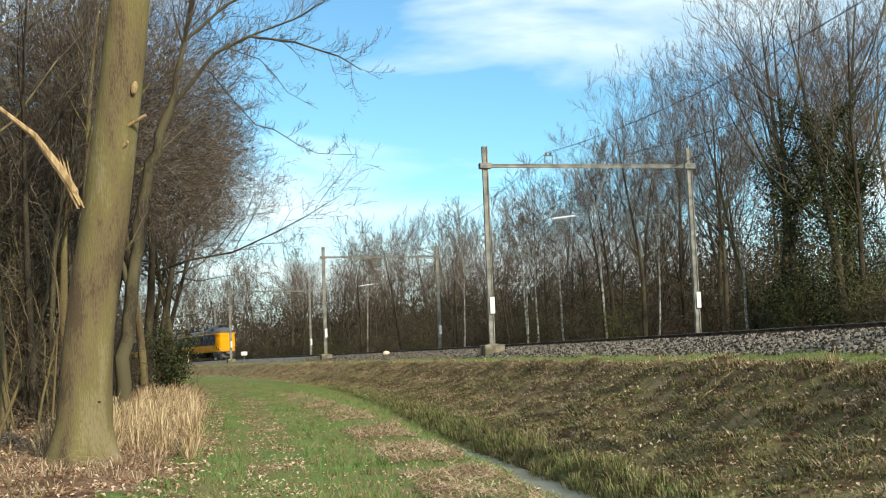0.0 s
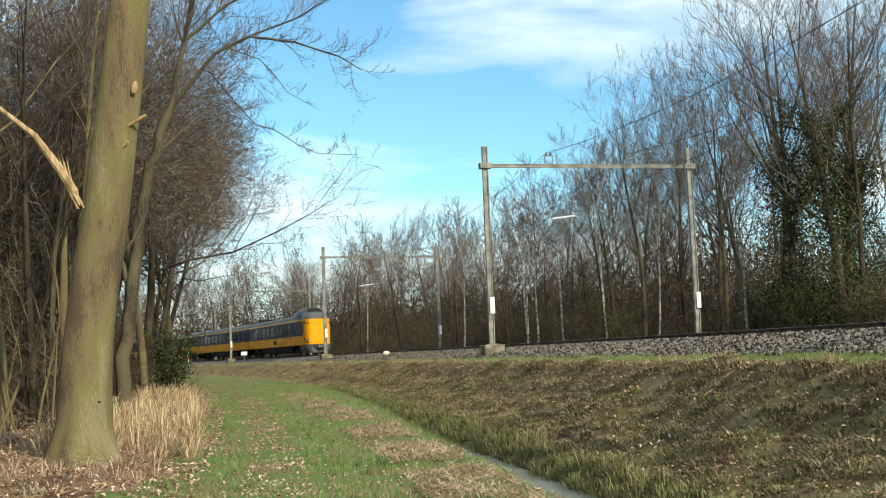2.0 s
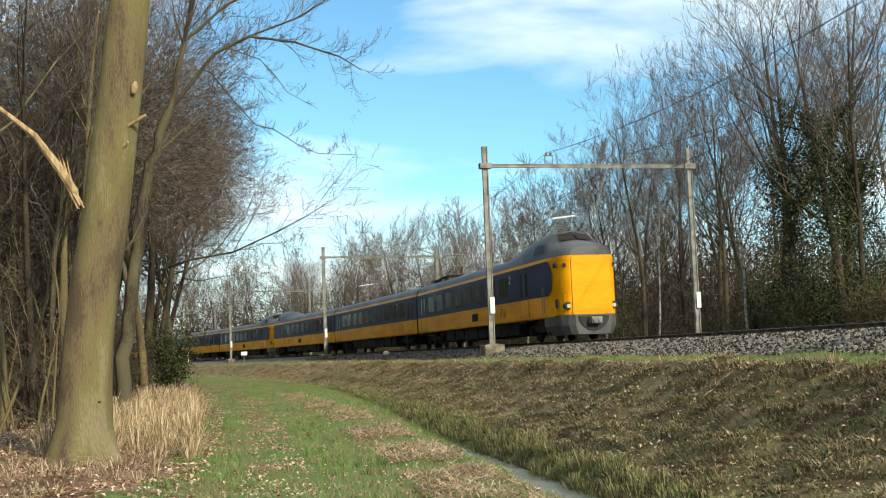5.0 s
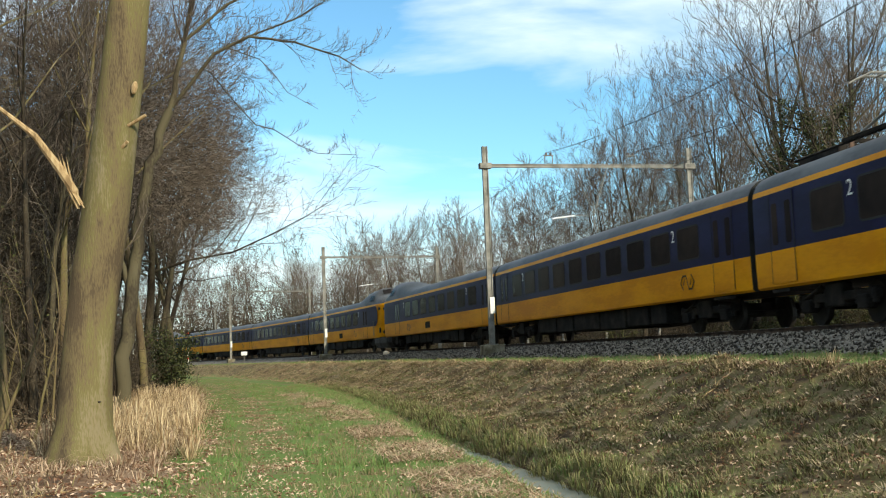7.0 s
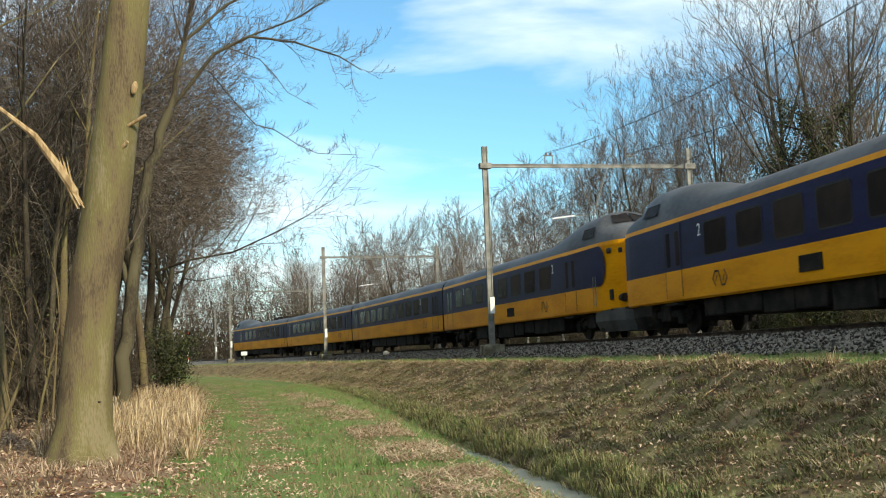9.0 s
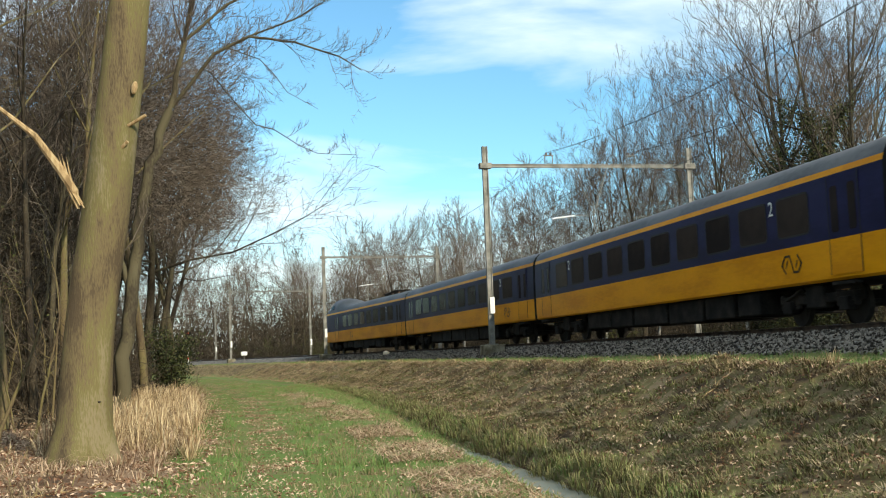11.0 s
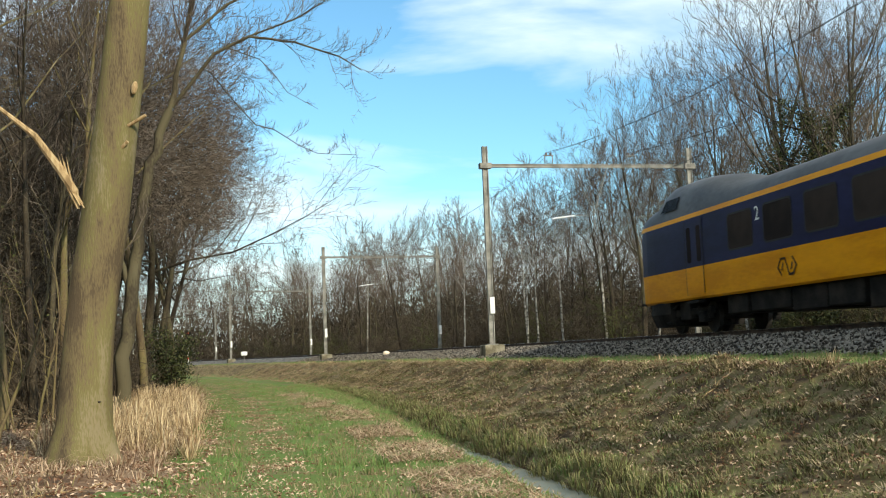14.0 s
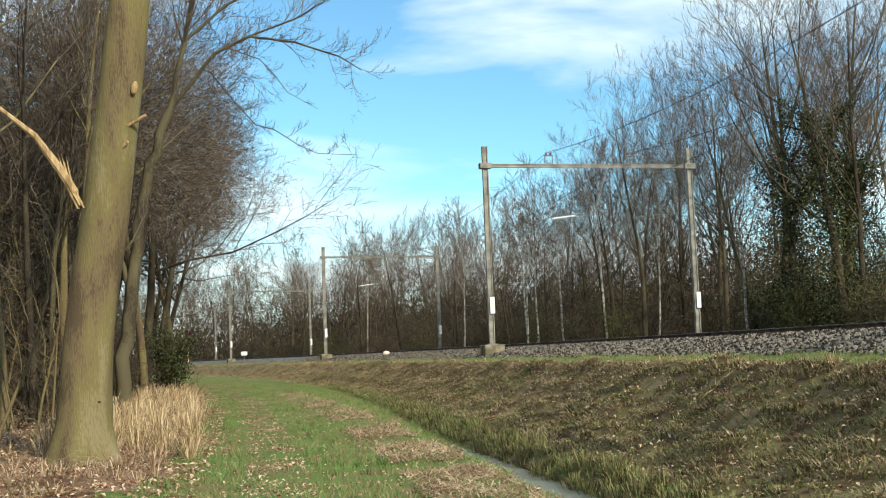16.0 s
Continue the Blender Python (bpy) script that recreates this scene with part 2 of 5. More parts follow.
def mesh_part(name, verts, faces, material, parent=None, label="", sm=False):
    me = bpy.data.meshes.new(name)
    me.from_pydata(verts, [], faces)
    me.materials.append(material)
    if sm:
        me.polygons.foreach_set("use_smooth", [True] * len(me.polygons))
    me.update()
    ob = new(name, me)
    ob.parent = parent
    if label:
        tagged(ob, label)
    return ob


def empty(name, m, label="", category="", group="", kind=""):
    ob = new(name)
    ob.empty_display_size = 0.2
    ob.matrix_basis = m
    return tagged(ob, label, category, group, kind)


def box(bm, lo, hi, bevel=0.0):
    lo, hi = Vector(lo), Vector(hi)
    r = bmesh.ops.create_cube(bm, size=1.0, matrix=Matrix.LocRotScale((lo + hi) / 2, None, hi - lo))
    if bevel:
        es = list({e for v in r["verts"] for e in v.link_edges})
        bmesh.ops.bevel(bm, geom=es, offset=bevel, segments=2, profile=0.5, affect="EDGES")
    return bm


def boxes(*spans, bevel=0.0):
    bm = bmesh.new()
    for lo, hi in spans:
        box(bm, lo, hi, bevel)
    return bm


def rod(bm, a, b, r, n=8, r2=None):
    a, b = Vector(a), Vector(b)
    d = b - a
    m = Matrix.Translation((a + b) / 2) @ d.to_track_quat("Z", "Y").to_matrix().to_4x4()
    bmesh.ops.create_cone(bm, cap_ends=True, segments=n, radius1=r, radius2=r if r2 is None else r2, depth=d.length, matrix=m)
    return bm


def rods(*spans, n=8):
    bm = bmesh.new()
    for a, b, r in spans:
        rod(bm, a, b, r, n)
    return bm


def plate(outline, thick, side=1):
    """A flat plate out of (x, z) points, standing at y = 0 and thick towards +y or -y."""
    bm = bmesh.new()
    f = [bm.verts.new((x, 0, z)) for x, z in outline]
    g = [bm.verts.new((x, thick * side, z)) for x, z in outline]
    bm.faces.new(f), bm.faces.new(g[::-1])
    for i in range(len(f)):
        j = (i + 1) % len(f)
        bm.faces.new((f[j], f[i], g[i], g[j]))
    bmesh.ops.recalc_face_normals(bm, faces=bm.faces)
    return bm


def rounded(x0, x1, z0, z1, r, n=4):
    out = []
    for cx, cz, a in ((x1 - r, z1 - r, 0), (x0 + r, z1 - r, 90), (x0 + r, z0 + r, 180), (x1 - r, z0 + r, 270)):
        out += [(cx + r * math.cos(radians(a + 90 * i / n)), cz + r * math.sin(radians(a + 90 * i / n))) for i in range(n + 1)]
    return out


class Tubes:
    """Gathers tapered tubes into one mesh."""
    def __init__(self):
        self.v, self.f = [], []

    def add(self, pts, radii, n):
        base = len(self.v)
        k = len(pts)
        for i, p in enumerate(pts):
            d = (pts[min(i + 1, k - 1)] - pts[max(i - 1, 0)])
            d = d / (math.sqrt(d[0] * d[0] + d[1] * d[1] + d[2] * d[2]) + 1e-9)
            if abs(d[2]) < 0.9:
                u = np.array((d[1], -d[0], 0.0))
            else:
                u = np.array((0.0, d[2], -d[1]))
            u /= math.sqrt(u @ u) + 1e-9
            w = np.array((d[1] * u[2] - d[2] * u[1], d[2] * u[0] - d[0] * u[2], d[0] * u[1] - d[1] * u[0]))
            if i == k - 1 and n < 5:
                self.v.append(tuple(p))
                continue
            for j in range(n):
                a = 2 * math.pi * j / n
                self.v.append(tuple(p + radii[i] * (math.cos(a) * u + math.sin(a) * w)))
        last = k - 1 if n >= 5 else k - 2
        for i in range(last):
            for j in range(n):
                a, b = base + i * n + j, base + i * n + (j + 1) % n
                self.f.append((a, b, b + n, a + n))
        if n < 5:
            tip = base + (k - 1) * n
            for j in range(n):
                self.f.append((base + (k - 2) * n + j, base + (k - 2) * n + (j + 1) % n, tip))


def unit(v):
    return v / (math.sqrt(v @ v) + 1e-9)


def grow(rng, wood, fine, p, d, length, r, level, spec):
    """One limb with its forks; levels 0 and 1 are wood, the rest twigs."""
    segs = 1 if level >= 3 and level == spec["levels"] else (9, 5, 3, 2, 1, 1)[level]
    wob = (0.05, 0.16, 0.2, 0.24, 0.26, 0.2)[level] * spec.get("wob", 1.0)
    lift = spec.get("lift", (0.0, 0.10, 0.09, 0.05, 0.0, 0.0))[level]
    pts, rad = [np.array(p)], [r]
    tip = (0.06, 0.1, 0.2, 0.3, 0.5, 0.5)[level]
    for i in range(segs):
        d = unit(d + rng.normal(0, wob, 3) + np.array((0, 0, lift)))
        pts.append(pts[-1] + d * length / segs)
        rad.append(r * (1 - (1 - tip) * (i + 1) / segs))
    (wood if level < 2 else fine).add(pts, rad, (8, 5, 3, 3, 3, 3)[level])
    top = spec["levels"]
    if level >= top:
        return
    count = spec["forks"][level]
    lo = spec["from"][level]
    for i in range(count):
        u = lo + (1 - lo) * (i + rng.random()) / count
        k = min(int(u * segs), segs - 1)
        q = pts[k] + (pts[k + 1] - pts[k]) * (u * segs - k)
        dd = unit(pts[k + 1] - pts[k])
        side = unit(np.cross(dd, rng.normal(0, 1, 3)))
        ang = radians(rng.normal(spec["angle"][level], 9))
        nd = dd * math.cos(ang) + side * math.sin(ang)
        ratio = spec["ratio"][level] * (1.15 - 0.55 * (u - lo) / (1 - lo + 1e-6)) * rng.uniform(0.75, 1.2)
        rr = max((r * (1 - (1 - tip) * u)) * spec["thin"][level] * rng.uniform(0.8, 1.1), spec.get("least", 0.008))
        grow(rng, wood, fine, q, nd, length * ratio, rr, level + 1, spec)


OAK = dict(levels=4, forks=(14, 7, 6, 4), **{"from": (0.34, 0.2, 0.15, 0.1)}, angle=(42, 40, 40, 40), ratio=(0.44, 0.5, 0.48, 0.55), thin=(0.5, 0.5, 0.48, 0.65), least=0.0095, wob=0.65, lift=(0.0, 0.15, 0.2, 0.34, 0.45, 0.0))
SLIM = dict(levels=4, forks=(15, 5, 5, 4), **{"from": (0.45, 0.2, 0.15, 0.1)}, angle=(38, 38, 40, 40), ratio=(0.36, 0.5, 0.5, 0.6), thin=(0.42, 0.5, 0.5, 0.7), least=0.011, wob=0.8, lift=(0.0, 0.12, 0.14, 0.22, 0.3, 0.0))
FARTREE = dict(levels=3, forks=(14, 7, 8), **{"from": (0.3, 0.15, 0.1)}, angle=(42, 42, 42), ratio=(0.4, 0.5, 0.55), thin=(0.45, 0.5, 0.6), least=0.02, wob=0.65, lift=(0.0, 0.14, 0.2, 0.34, 0.05, 0.0))
SPREAD = dict(levels=4, forks=(18, 9, 7, 6), **{"from": (0.38, 0.2, 0.12, 0.1)}, angle=(62, 42, 42, 40), ratio=(0.52, 0.48, 0.48, 0.55), thin=(0.45, 0.5, 0.5, 0.7), least=0.009)
SAPLING = dict(levels=2, forks=(9, 4), wob=2.2, **{"from": (0.25, 0.2)}, angle=(45, 40), ratio=(0.34, 0.5), thin=(0.5, 0.6), least=0.005)
SHRUB = dict(levels=2, forks=(8, 6), wob=2.5, **{"from": (0.15, 0.15)}, angle=(40, 42), ratio=(0.42, 0.55), thin=(0.6, 0.7), least=0.016)
THICKET = dict(SHRUB, forks=(10, 6), thin=(0.5, 0.5), least=0.012)


def build_tree(name, rng, H, r0, spec, m, bark, twig, label, category="tree", group="", lean=(0, 0)):
    wood, fine = Tubes(), Tubes()
    grow(rng, wood, fine, np.array((0.0, 0.0, -0.15)), unit(np.array((lean[0], lean[1], 1.0))), H, r0, 0, spec)
    root = empty(name, m, label, category, group)
    mesh_part("trunk", wood.v, wood.f, bark, root, sm=True)
    mesh_part("crown", fine.v, fine.f, twig, root)
    return root


# ---- ground, one sheet to the horizon ----
def build_ground():
    ss = np.concatenate([[-690, -500, -350, -220, -150, -100, -80], np.arange(-68, 60, 0.5), np.arange(60, 140, 1.0), np.arange(140, 330, 5.0), [360, 420, 520, 700, 890]])
    ll = np.concatenate([[-400, -250, -150, -90, -60, -45, -36, -30, -26, -23], np.arange(-21, -11.5, 0.35), np.arange(-11.5, -3.4, 0.16), np.arange(-3.4, -1.5, 0.25),
                         [-1.5, 0, 2, 4, 5.8, 6.2, 7, 7.9, 8.5, 9.5, 11, 13, 16, 20, 26, 34, 45, 60, 90, 150, 300, 700, 2000]])
    x, y, h = line(ss)
    S, L = np.meshgrid(ss, ll, indexing="ij")
    X = x[:, None] + L * np.cos(h)[:, None]
    Y = y[:, None] + L * np.sin(h)[:, None]
    Z = ground_z(S, L) + bumps(X, Y, S, L)
    n, k = S.shape
    verts = np.stack([X, Y, Z], -1).reshape(-1, 3)
    idx = np.arange(n * k).reshape(n, k)
    faces = np.stack([idx[:-1, :-1], idx[:-1, 1:], idx[1:, 1:], idx[1:, :-1]], -1).reshape(-1, 4)
    me = bpy.data.meshes.new("ground")
    me.from_pydata(verts.tolist(), [], faces[:, ::-1].tolist())
    for m in (LITTER, MEADOW, SLOPE, BERM, BALLAST):
        me.materials.append(m)
    sc = (S[:-1, :-1] + S[1:, 1:]) / 2
    lc = (L[:-1, :-1] + L[1:, 1:]) / 2
    wav = 0.35 * np.sin(sc * 0.9) + 0.25 * np.sin(sc * 2.3)
    mat = np.where(lc < -15.6 + wav, 0, np.where(lc < -11.0 + 2.4 * smooth(0, 20, sc) + 0.3 * wav, 1, np.where(lc < -5.9 + 0.2 * wav, 2, np.where(lc < -3.75, 3, np.where(lc < 7.9, 4, np.where(lc < 10, 3, 0))))))
    me.polygons.foreach_set("material_index", mat.reshape(-1).astype(int).tolist())
    me.polygons.foreach_set("use_smooth", [True] * len(me.polygons))
    me.update()
    # faces look up
    if me.polygons[0].normal.z < 0:
        me.flip_normals()
    return tagged(new("ground", me), "meadow, ditch banks, leaf litter and railway bed", "ground", kind="structure")


build_ground()


def strip(name, lats, z, s0, s1, step, material, label, category):
    ss = np.arange(s0, s1 + 0.01, step)
    v, f = [], []
    for i, s in enumerate(ss):
        for lat in lats:
            v.append(at(s, lat, z))
        if i:
            a = 2 * (i - 1)
            f.append((a, a + 1, a + 3, a + 2))
    ob = mesh_part(name, v, f, material)
    return tagged(ob, label, category, kind="structure")


strip("water", (-10.75, -9.5), WATER_Z, -70, -8, 1.0, WATER, "still murky grey-green water in the ditch", "water")


# ---- track ----
def sweep(profile, s0, s1, step, lat, z):
    ss = np.arange(s0, s1 + 0.01, step)
    v, f = [], []
    n = len(profile)
    for i, s in enumerate(ss):
        for dl, dz in profile:
            v.append(at(s, lat + dl, z + dz))
        if i:
            for j in range(n):
                a, b = (i - 1) * n + j, (i - 1) * n + (j + 1) % n
                f.append((a, b, b + n, a + n))
    f.append(tuple(range(n))[::-1])
    f.append(tuple(range(len(v) - n, len(v))))
    return v, f


RAIL_SHAPE = [(-0.075, -0.16), (0.075, -0.16), (0.075, -0.145), (0.012, -0.12), (0.012, -0.05), (0.035, -0.035), (0.035, -0.003), (-0.035, -0.003), (-0.035, -0.035), (-0.012, -0.05), (-0.012, -0.12), (-0.075, -0.145)]
HEAD_SHAPE = [(-0.028, -0.003), (0.028, -0.003), (0.026, 0.0), (-0.026, 0.0)]


def build_track(lat, label):
    root = empty("railway_track", Matrix(), label, "railway track", "double railway line", "structure")
    for side in (-0.7525, 0.7525):
        v, f = sweep(RAIL_SHAPE, -300, 330, 2.0, lat + side, RAIL)
        r = mesh_part("rail", v, f, RUST, root)
        v, f = sweep(HEAD_SHAPE, -300, 330, 2.0, lat + side, RAIL)
        mesh_part("rail_head", v, f, RAILTOP, r, "worn shiny running surface")
    bm = boxes(((-1.25, -0.13, -0.2), (1.25, 0.13, 0.0)), bevel=0.02)
    first = part("sleeper", bm, CONCRETE, root)
    s = -55.0
    k = 0
    while k < 260:
        x, y, h = line(s)
        o = first if k == 0 else first.copy()
        if k:
            scene.collection.objects.link(o)
        p = at(s, lat, RAIL - 0.163)
        o.matrix_basis = Matrix.Translation(p) @ Matrix.Rotation(h, 4, "Z")
        s += 0.62
        k += 1
    return root


build_track(0.0, "nearer ballasted track with rusty rails and concrete sleepers")
build_track(4.0, "farther ballasted track with rusty rails and concrete sleepers")


# ---- gantries and wires ----
def beam_i(bm, a, b, depth, width, t, up):
    """An I-section from a to b."""
    a, b, up = Vector(a), Vector(b), Vector(up).normalized()
    d = (b - a)
    side = d.cross(up).normalized()
    for off, hw, hd in ((up * (depth / 2 - t / 2), width / 2, t / 2), (-up * (depth / 2 - t / 2), width / 2, t / 2), (Vector((0, 0, 0)), t / 2, depth / 2 - t)):
        rot = Matrix((side, up, d.normalized())).transposed().to_4x4()
        bmesh.ops.create_cube(bm, size=1.0, matrix=Matrix.Translation((a + b) / 2 + off) @ rot @ Matrix.Diagonal((2 * hw, 2 * hd, d.length, 1)))
    return bm


TOPZ, BEAMZ = 8.88, 8.0


def build_gantry(s):
    x, y, h = line(s)
    root = empty("catenary_gantry", pose(x, y, RAIL, 0, 0, math.degrees(h)), "galvanised steel catenary gantry standing on concrete footings", "gantry", "gantries over the railway")
    for lat in (-3.017, 6.909):
        g = float(ground_z(s, lat)) - RAIL
        foot = part("footing", boxes(((lat - 0.45, -0.45, g - 0.4), (lat + 0.45, 0.45, -0.03)), bevel=0.04), CONCRETE, root, "weathered concrete block")
        mast = part("mast", beam_i(bmesh.new(), (lat, 0, -0.05), (lat, 0, TOPZ), 0.25, 0.16, 0.045, (1, 0, 0)), STEEL, root)
        part("base_plate", boxes(((lat - 0.26, -0.2, -0.03), (lat + 0.26, 0.2, 0.012))), STEEL, mast)
        part("number_plate", boxes(((lat - 0.06, -0.17, 1.35), (lat + 0.15, -0.145, 2.08)), bevel=0.008), WHITE, mast, "white enamel plate")
        part("clamp", boxes(((lat - 0.27, -0.16, BEAMZ - 0.14), (lat + 0.27, 0.16, BEAMZ + 0.12)), bevel=0.02), STEEL, mast)
    part("beam", beam_i(bmesh.new(), (-3.3, -0.0, BEAMZ), (7.2, 0.0, BEAMZ), 0.16, 0.13, 0.03, (0, 0, 1)), STEEL, root)
    for lat in (0.0, 4.0):
        br = part("wire_support", rods(((lat - 0.18, 0, BEAMZ + 0.1), (lat - 0.18, 0, BEAMZ + 0.5), 0.025), ((lat + 0.18, 0, BEAMZ + 0.1), (lat + 0.18, 0, BEAMZ + 0.5), 0.025), ((lat - 0.24, 0, BEAMZ + 0.48), (lat + 0.24, 0, BEAMZ + 0.48), 0.03)), STEEL, root)
        for dy in (-0.1, 0.1):
            part("insulator", rods(((lat + dy, 0, BEAMZ + 0.5), (lat + dy, 0, BEAMZ + 0.62), 0.05)), CERAMIC, br, "brown ceramic insulator")
    for lat in (2.05, ):
        part("drop_bracket", rods(((lat - 0.85, 0, BEAMZ - 0.1), (lat, 0, 5.75), 0.028), ((lat + 0.75, 0, BEAMZ - 0.1), (lat, 0, 5.75), 0.028), ((lat, 0, 6.3), (lat, 0, 5.2), 0.03)), STEEL, root)
    for lat, d in ((2.05, -1), (6.0, -1)):
        arm = part("steady_arm", rods(((lat, 0, 5.72), (lat + d * 1.0, 0, 5.7), 0.022), n=6), STEEL, root)
        part("arm_tube", rods(((lat + d * 0.9, 0, 5.71), (lat + d * 2.0, 0, 5.58), 0.035 if lat < 3 else 0.02)), WHITE if lat < 3 else STEEL, arm, "pale tubular end" if lat < 3 else "")
    return root


GANTRIES = (-44.66, 0.0, 44.66, 89.32, 134.0, 178.6)
for s in GANTRIES:
    build_gantry(s)


def build_wires(lat):
    spans = list(zip(GANTRIES[:-1], GANTRIES[1:]))
    root = empty("overhead_wire", Matrix(), "dark overhead contact wire hung from a sagging catenary", "overhead wire", "overhead wires")
    for name, za, zs, r, dl in (("catenary_wire", BEAMZ + 0.62, 1.15, 0.009, -0.1), ("contact_wire", 5.64, 0.02, 0.008, -0.05), ("feeder_wire", BEAMZ + 0.62, 1.0, 0.007, 0.12)):
        tb = Tubes()
        for a, b in spans:
            pts = []
            for i in range(13):
                u = i / 12
                q = at(a + (b - a) * u, lat + dl, RAIL + za - 4 * zs * u * (1 - u))
                pts.append(np.array(q))
            tb.add(pts, [r] * 13, 5)
        mesh_part(name, tb.v, tb.f, WIRE, root)
    for a, b in spans:
        for u in (0.15, 0.3, 0.45, 0.6, 0.75, 0.9):
            q = at(a + (b - a) * u, lat - 0.07)
            part("dropper", rods(((q.x, q.y, RAIL + 5.55), (q.x, q.y, RAIL + BEAMZ + 0.62 - 4.6 * u * (1 - u)), 0.006), n=4), WIRE, root)


build_wires(0.0)
build_wires(4.0)


# ---- the train ----
# a car's space: x forward, y to its left, z up from the rails
HALF = 1.39
Z_SILL, Z_SPLIT, Z_BAND, Z_EAVE = 0.97, 1.91, 3.37, 3.51
RING = [(0.94, 0.97), (0.985, 1.03), (1.0, 1.91), (0.995, 3.0), (0.985, 3.37), (0.965, 3.51), (0.90, 3.71), (0.78, 3.87), (0.58, 3.99), (0.3, 4.05), (0.0, 4.07)]
STRIPS = (("lower_body", 0, 2), ("window_band", 2, 4), ("cantrail_stripe", 4, 5), ("roof", 5, 10))


def shell(bm, stations, i0, i1):
    """The strips i0 to i1 of the ring on both sides along stations of (x, half width, roof lift)."""
    for side in (-1, 1):
        rows = []
        for x, w, lift in stations:
            row = []
            for k in range(i0, i1 + 1):
                fy, z = RING[k]
                if z > Z_EAVE:
                    z = Z_EAVE + (z - Z_EAVE) * (1 + lift)
                row.append(bm.verts.new((x, side * w * fy, z)))
            rows.append(row)
        for a, b in zip(rows, rows[1:]):
            for k in range(i1 - i0):
                q = (a[k], b[k], b[k + 1], a[k + 1])
                bm.faces.new(q if side < 0 else q[::-1])
    bmesh.ops.remove_doubles(bm, verts=bm.verts, dist=0.0005)
    return bm


def end_wall(bm, x, w, lift, i0, i1, out):
    pts = []
    for side in (-1, 1):
        col = []
        for k in range(i0, i1 + 1):
            fy, z = RING[k]
            if z > Z_EAVE:
                z = Z_EAVE + (z - Z_EAVE) * (1 + lift)
            col.append((x, side * w * fy, z))
        pts.append(col)
    ring = pts[0] + pts[1][::-1]
    vs = []
    for p in ring:
        v = bm.verts.new(p)
        vs.append(v)
    bmesh.ops.remove_doubles(bm, verts=vs, dist=0.0005)
    vs = [v for v in vs if v.is_valid]
    f = bm.faces.new(vs)
    if (f.normal.x if f.normal.length else 0) * out < 0:
        f.normal_flip()
    bm.normal_update()
    return bm


def build_wheel(x, y, bogie, shared):
    if "wheel" not in shared:
        bm = rods(((0, -0.065, 0), (0, 0.065, 0), 0.46), n=24)
        rod(bm, (0, -0.075, 0), (0, 0.075, 0), 0.36, 20)
        rod(bm, (0, -0.16, 0), (0, 0.16, 0), 0.1, 12)
        ob = part("wheel", bm, WHEEL, bogie, "worn steel wheel")
        shared["wheel"] = ob.data
    else:
        ob = new("wheel", shared["wheel"])
        ob.parent = bogie
        tagged(ob, "worn steel wheel")
    ob.matrix_basis = pose(x, y, 0.46)


def build_bogie(car, xc, shared):
    if "bogie" not in shared:
        bm = bmesh.new()
        for sy in (-1, 1):
            y = sy * 1.02
            box(bm, (-1.75, y - 0.09, 0.52), (1.75, y + 0.09, 0.74), 0.03)
            for wx in (-1.28, 1.28):
                box(bm, (wx - 0.2, y - 0.13 + sy * 0.05, 0.3), (wx + 0.2, y + 0.13 + sy * 0.05, 0.62), 0.03)
                rod(bm, (wx - 0.36, y + sy * 0.03, 0.42), (wx - 0.36, y + sy * 0.03, 0.78), 0.08, 10)
                rod(bm, (wx + 0.36, y + sy * 0.03, 0.42), (wx + 0.36, y + sy * 0.03, 0.78), 0.08, 10)
            box(bm, (-0.42, y - 0.14, 0.4), (0.42, y + 0.14, 0.95), 0.04)
            rod(bm, (-1.6, y + sy * 0.14, 0.55), (-0.5, y + sy * 0.14, 0.9), 0.035, 8)
        box(bm, (-0.3, -1.0, 0.5), (0.3, 1.0, 0.8), 0.03)
        for wx in (-1.28, 1.28):
            rod(bm, (wx, -0.75, 0.46), (wx, 0.75, 0.46), 0.09, 10)
        ob = part("bogie", bm, UNDER, car, "dark dusty bogie")
        shared["bogie"] = ob.data
    else:
        ob = new("bogie", shared["bogie"])
        ob.parent = car
        tagged(ob, "dark dusty bogie")
    ob.matrix_basis = pose(xc, 0, 0)
    for wx in (-1.28, 1.28):
        for y in (-0.7525, 0.7525):
            build_wheel(wx, y, ob, shared)


def side_plate(name, car, bm, material, x, z, side, label="", proud=0.006):
    """A plate modelled at y = 0 (outer face to -y) hung on a side of the car."""
    ob = part(name, bm, material, car, label)
    w = HALF * 0.998 + proud
    ob.matrix_basis = pose(x, -w, z) if side < 0 else pose(x, w, z, 0, 0, 180)
    return ob


def emblem():
    """Two interlocked bent strips."""
    bm = bmesh.new()
    def bent(points, w=0.055):
        for (x0, z0), (x1, z1) in zip(points, points[1:]):
            d = Vector((x1 - x0, 0, z1 - z0))
            n = Vector((-d.z, 0, d.x)).normalized() * w / 2
            e = d.normalized() * w / 2
            a, b = Vector((x0, 0, z0)) - e, Vector((x1, 0, z1)) + e
            vs = [bm.verts.new(p) for p in (a - n, b - n, b + n, a + n)]
            f = bm.faces.new(vs)
            if f.normal.y > 0:
                f.normal_flip()
    bent([(-0.3, -0.2), (-0.47, 0.0), (-0.3, 0.2), (-0.08, 0.2), (0.1, -0.2), (0.3, -0.2), (0.47, 0.0), (0.3, 0.2)])
    bent([(-0.27, -0.06), (-0.2, 0.07)])
    bent([(0.27, 0.06), (0.2, -0.07)])
    bmesh.ops.solidify(bm, geom=bm.faces[:], thickness=0.004)
    return bm


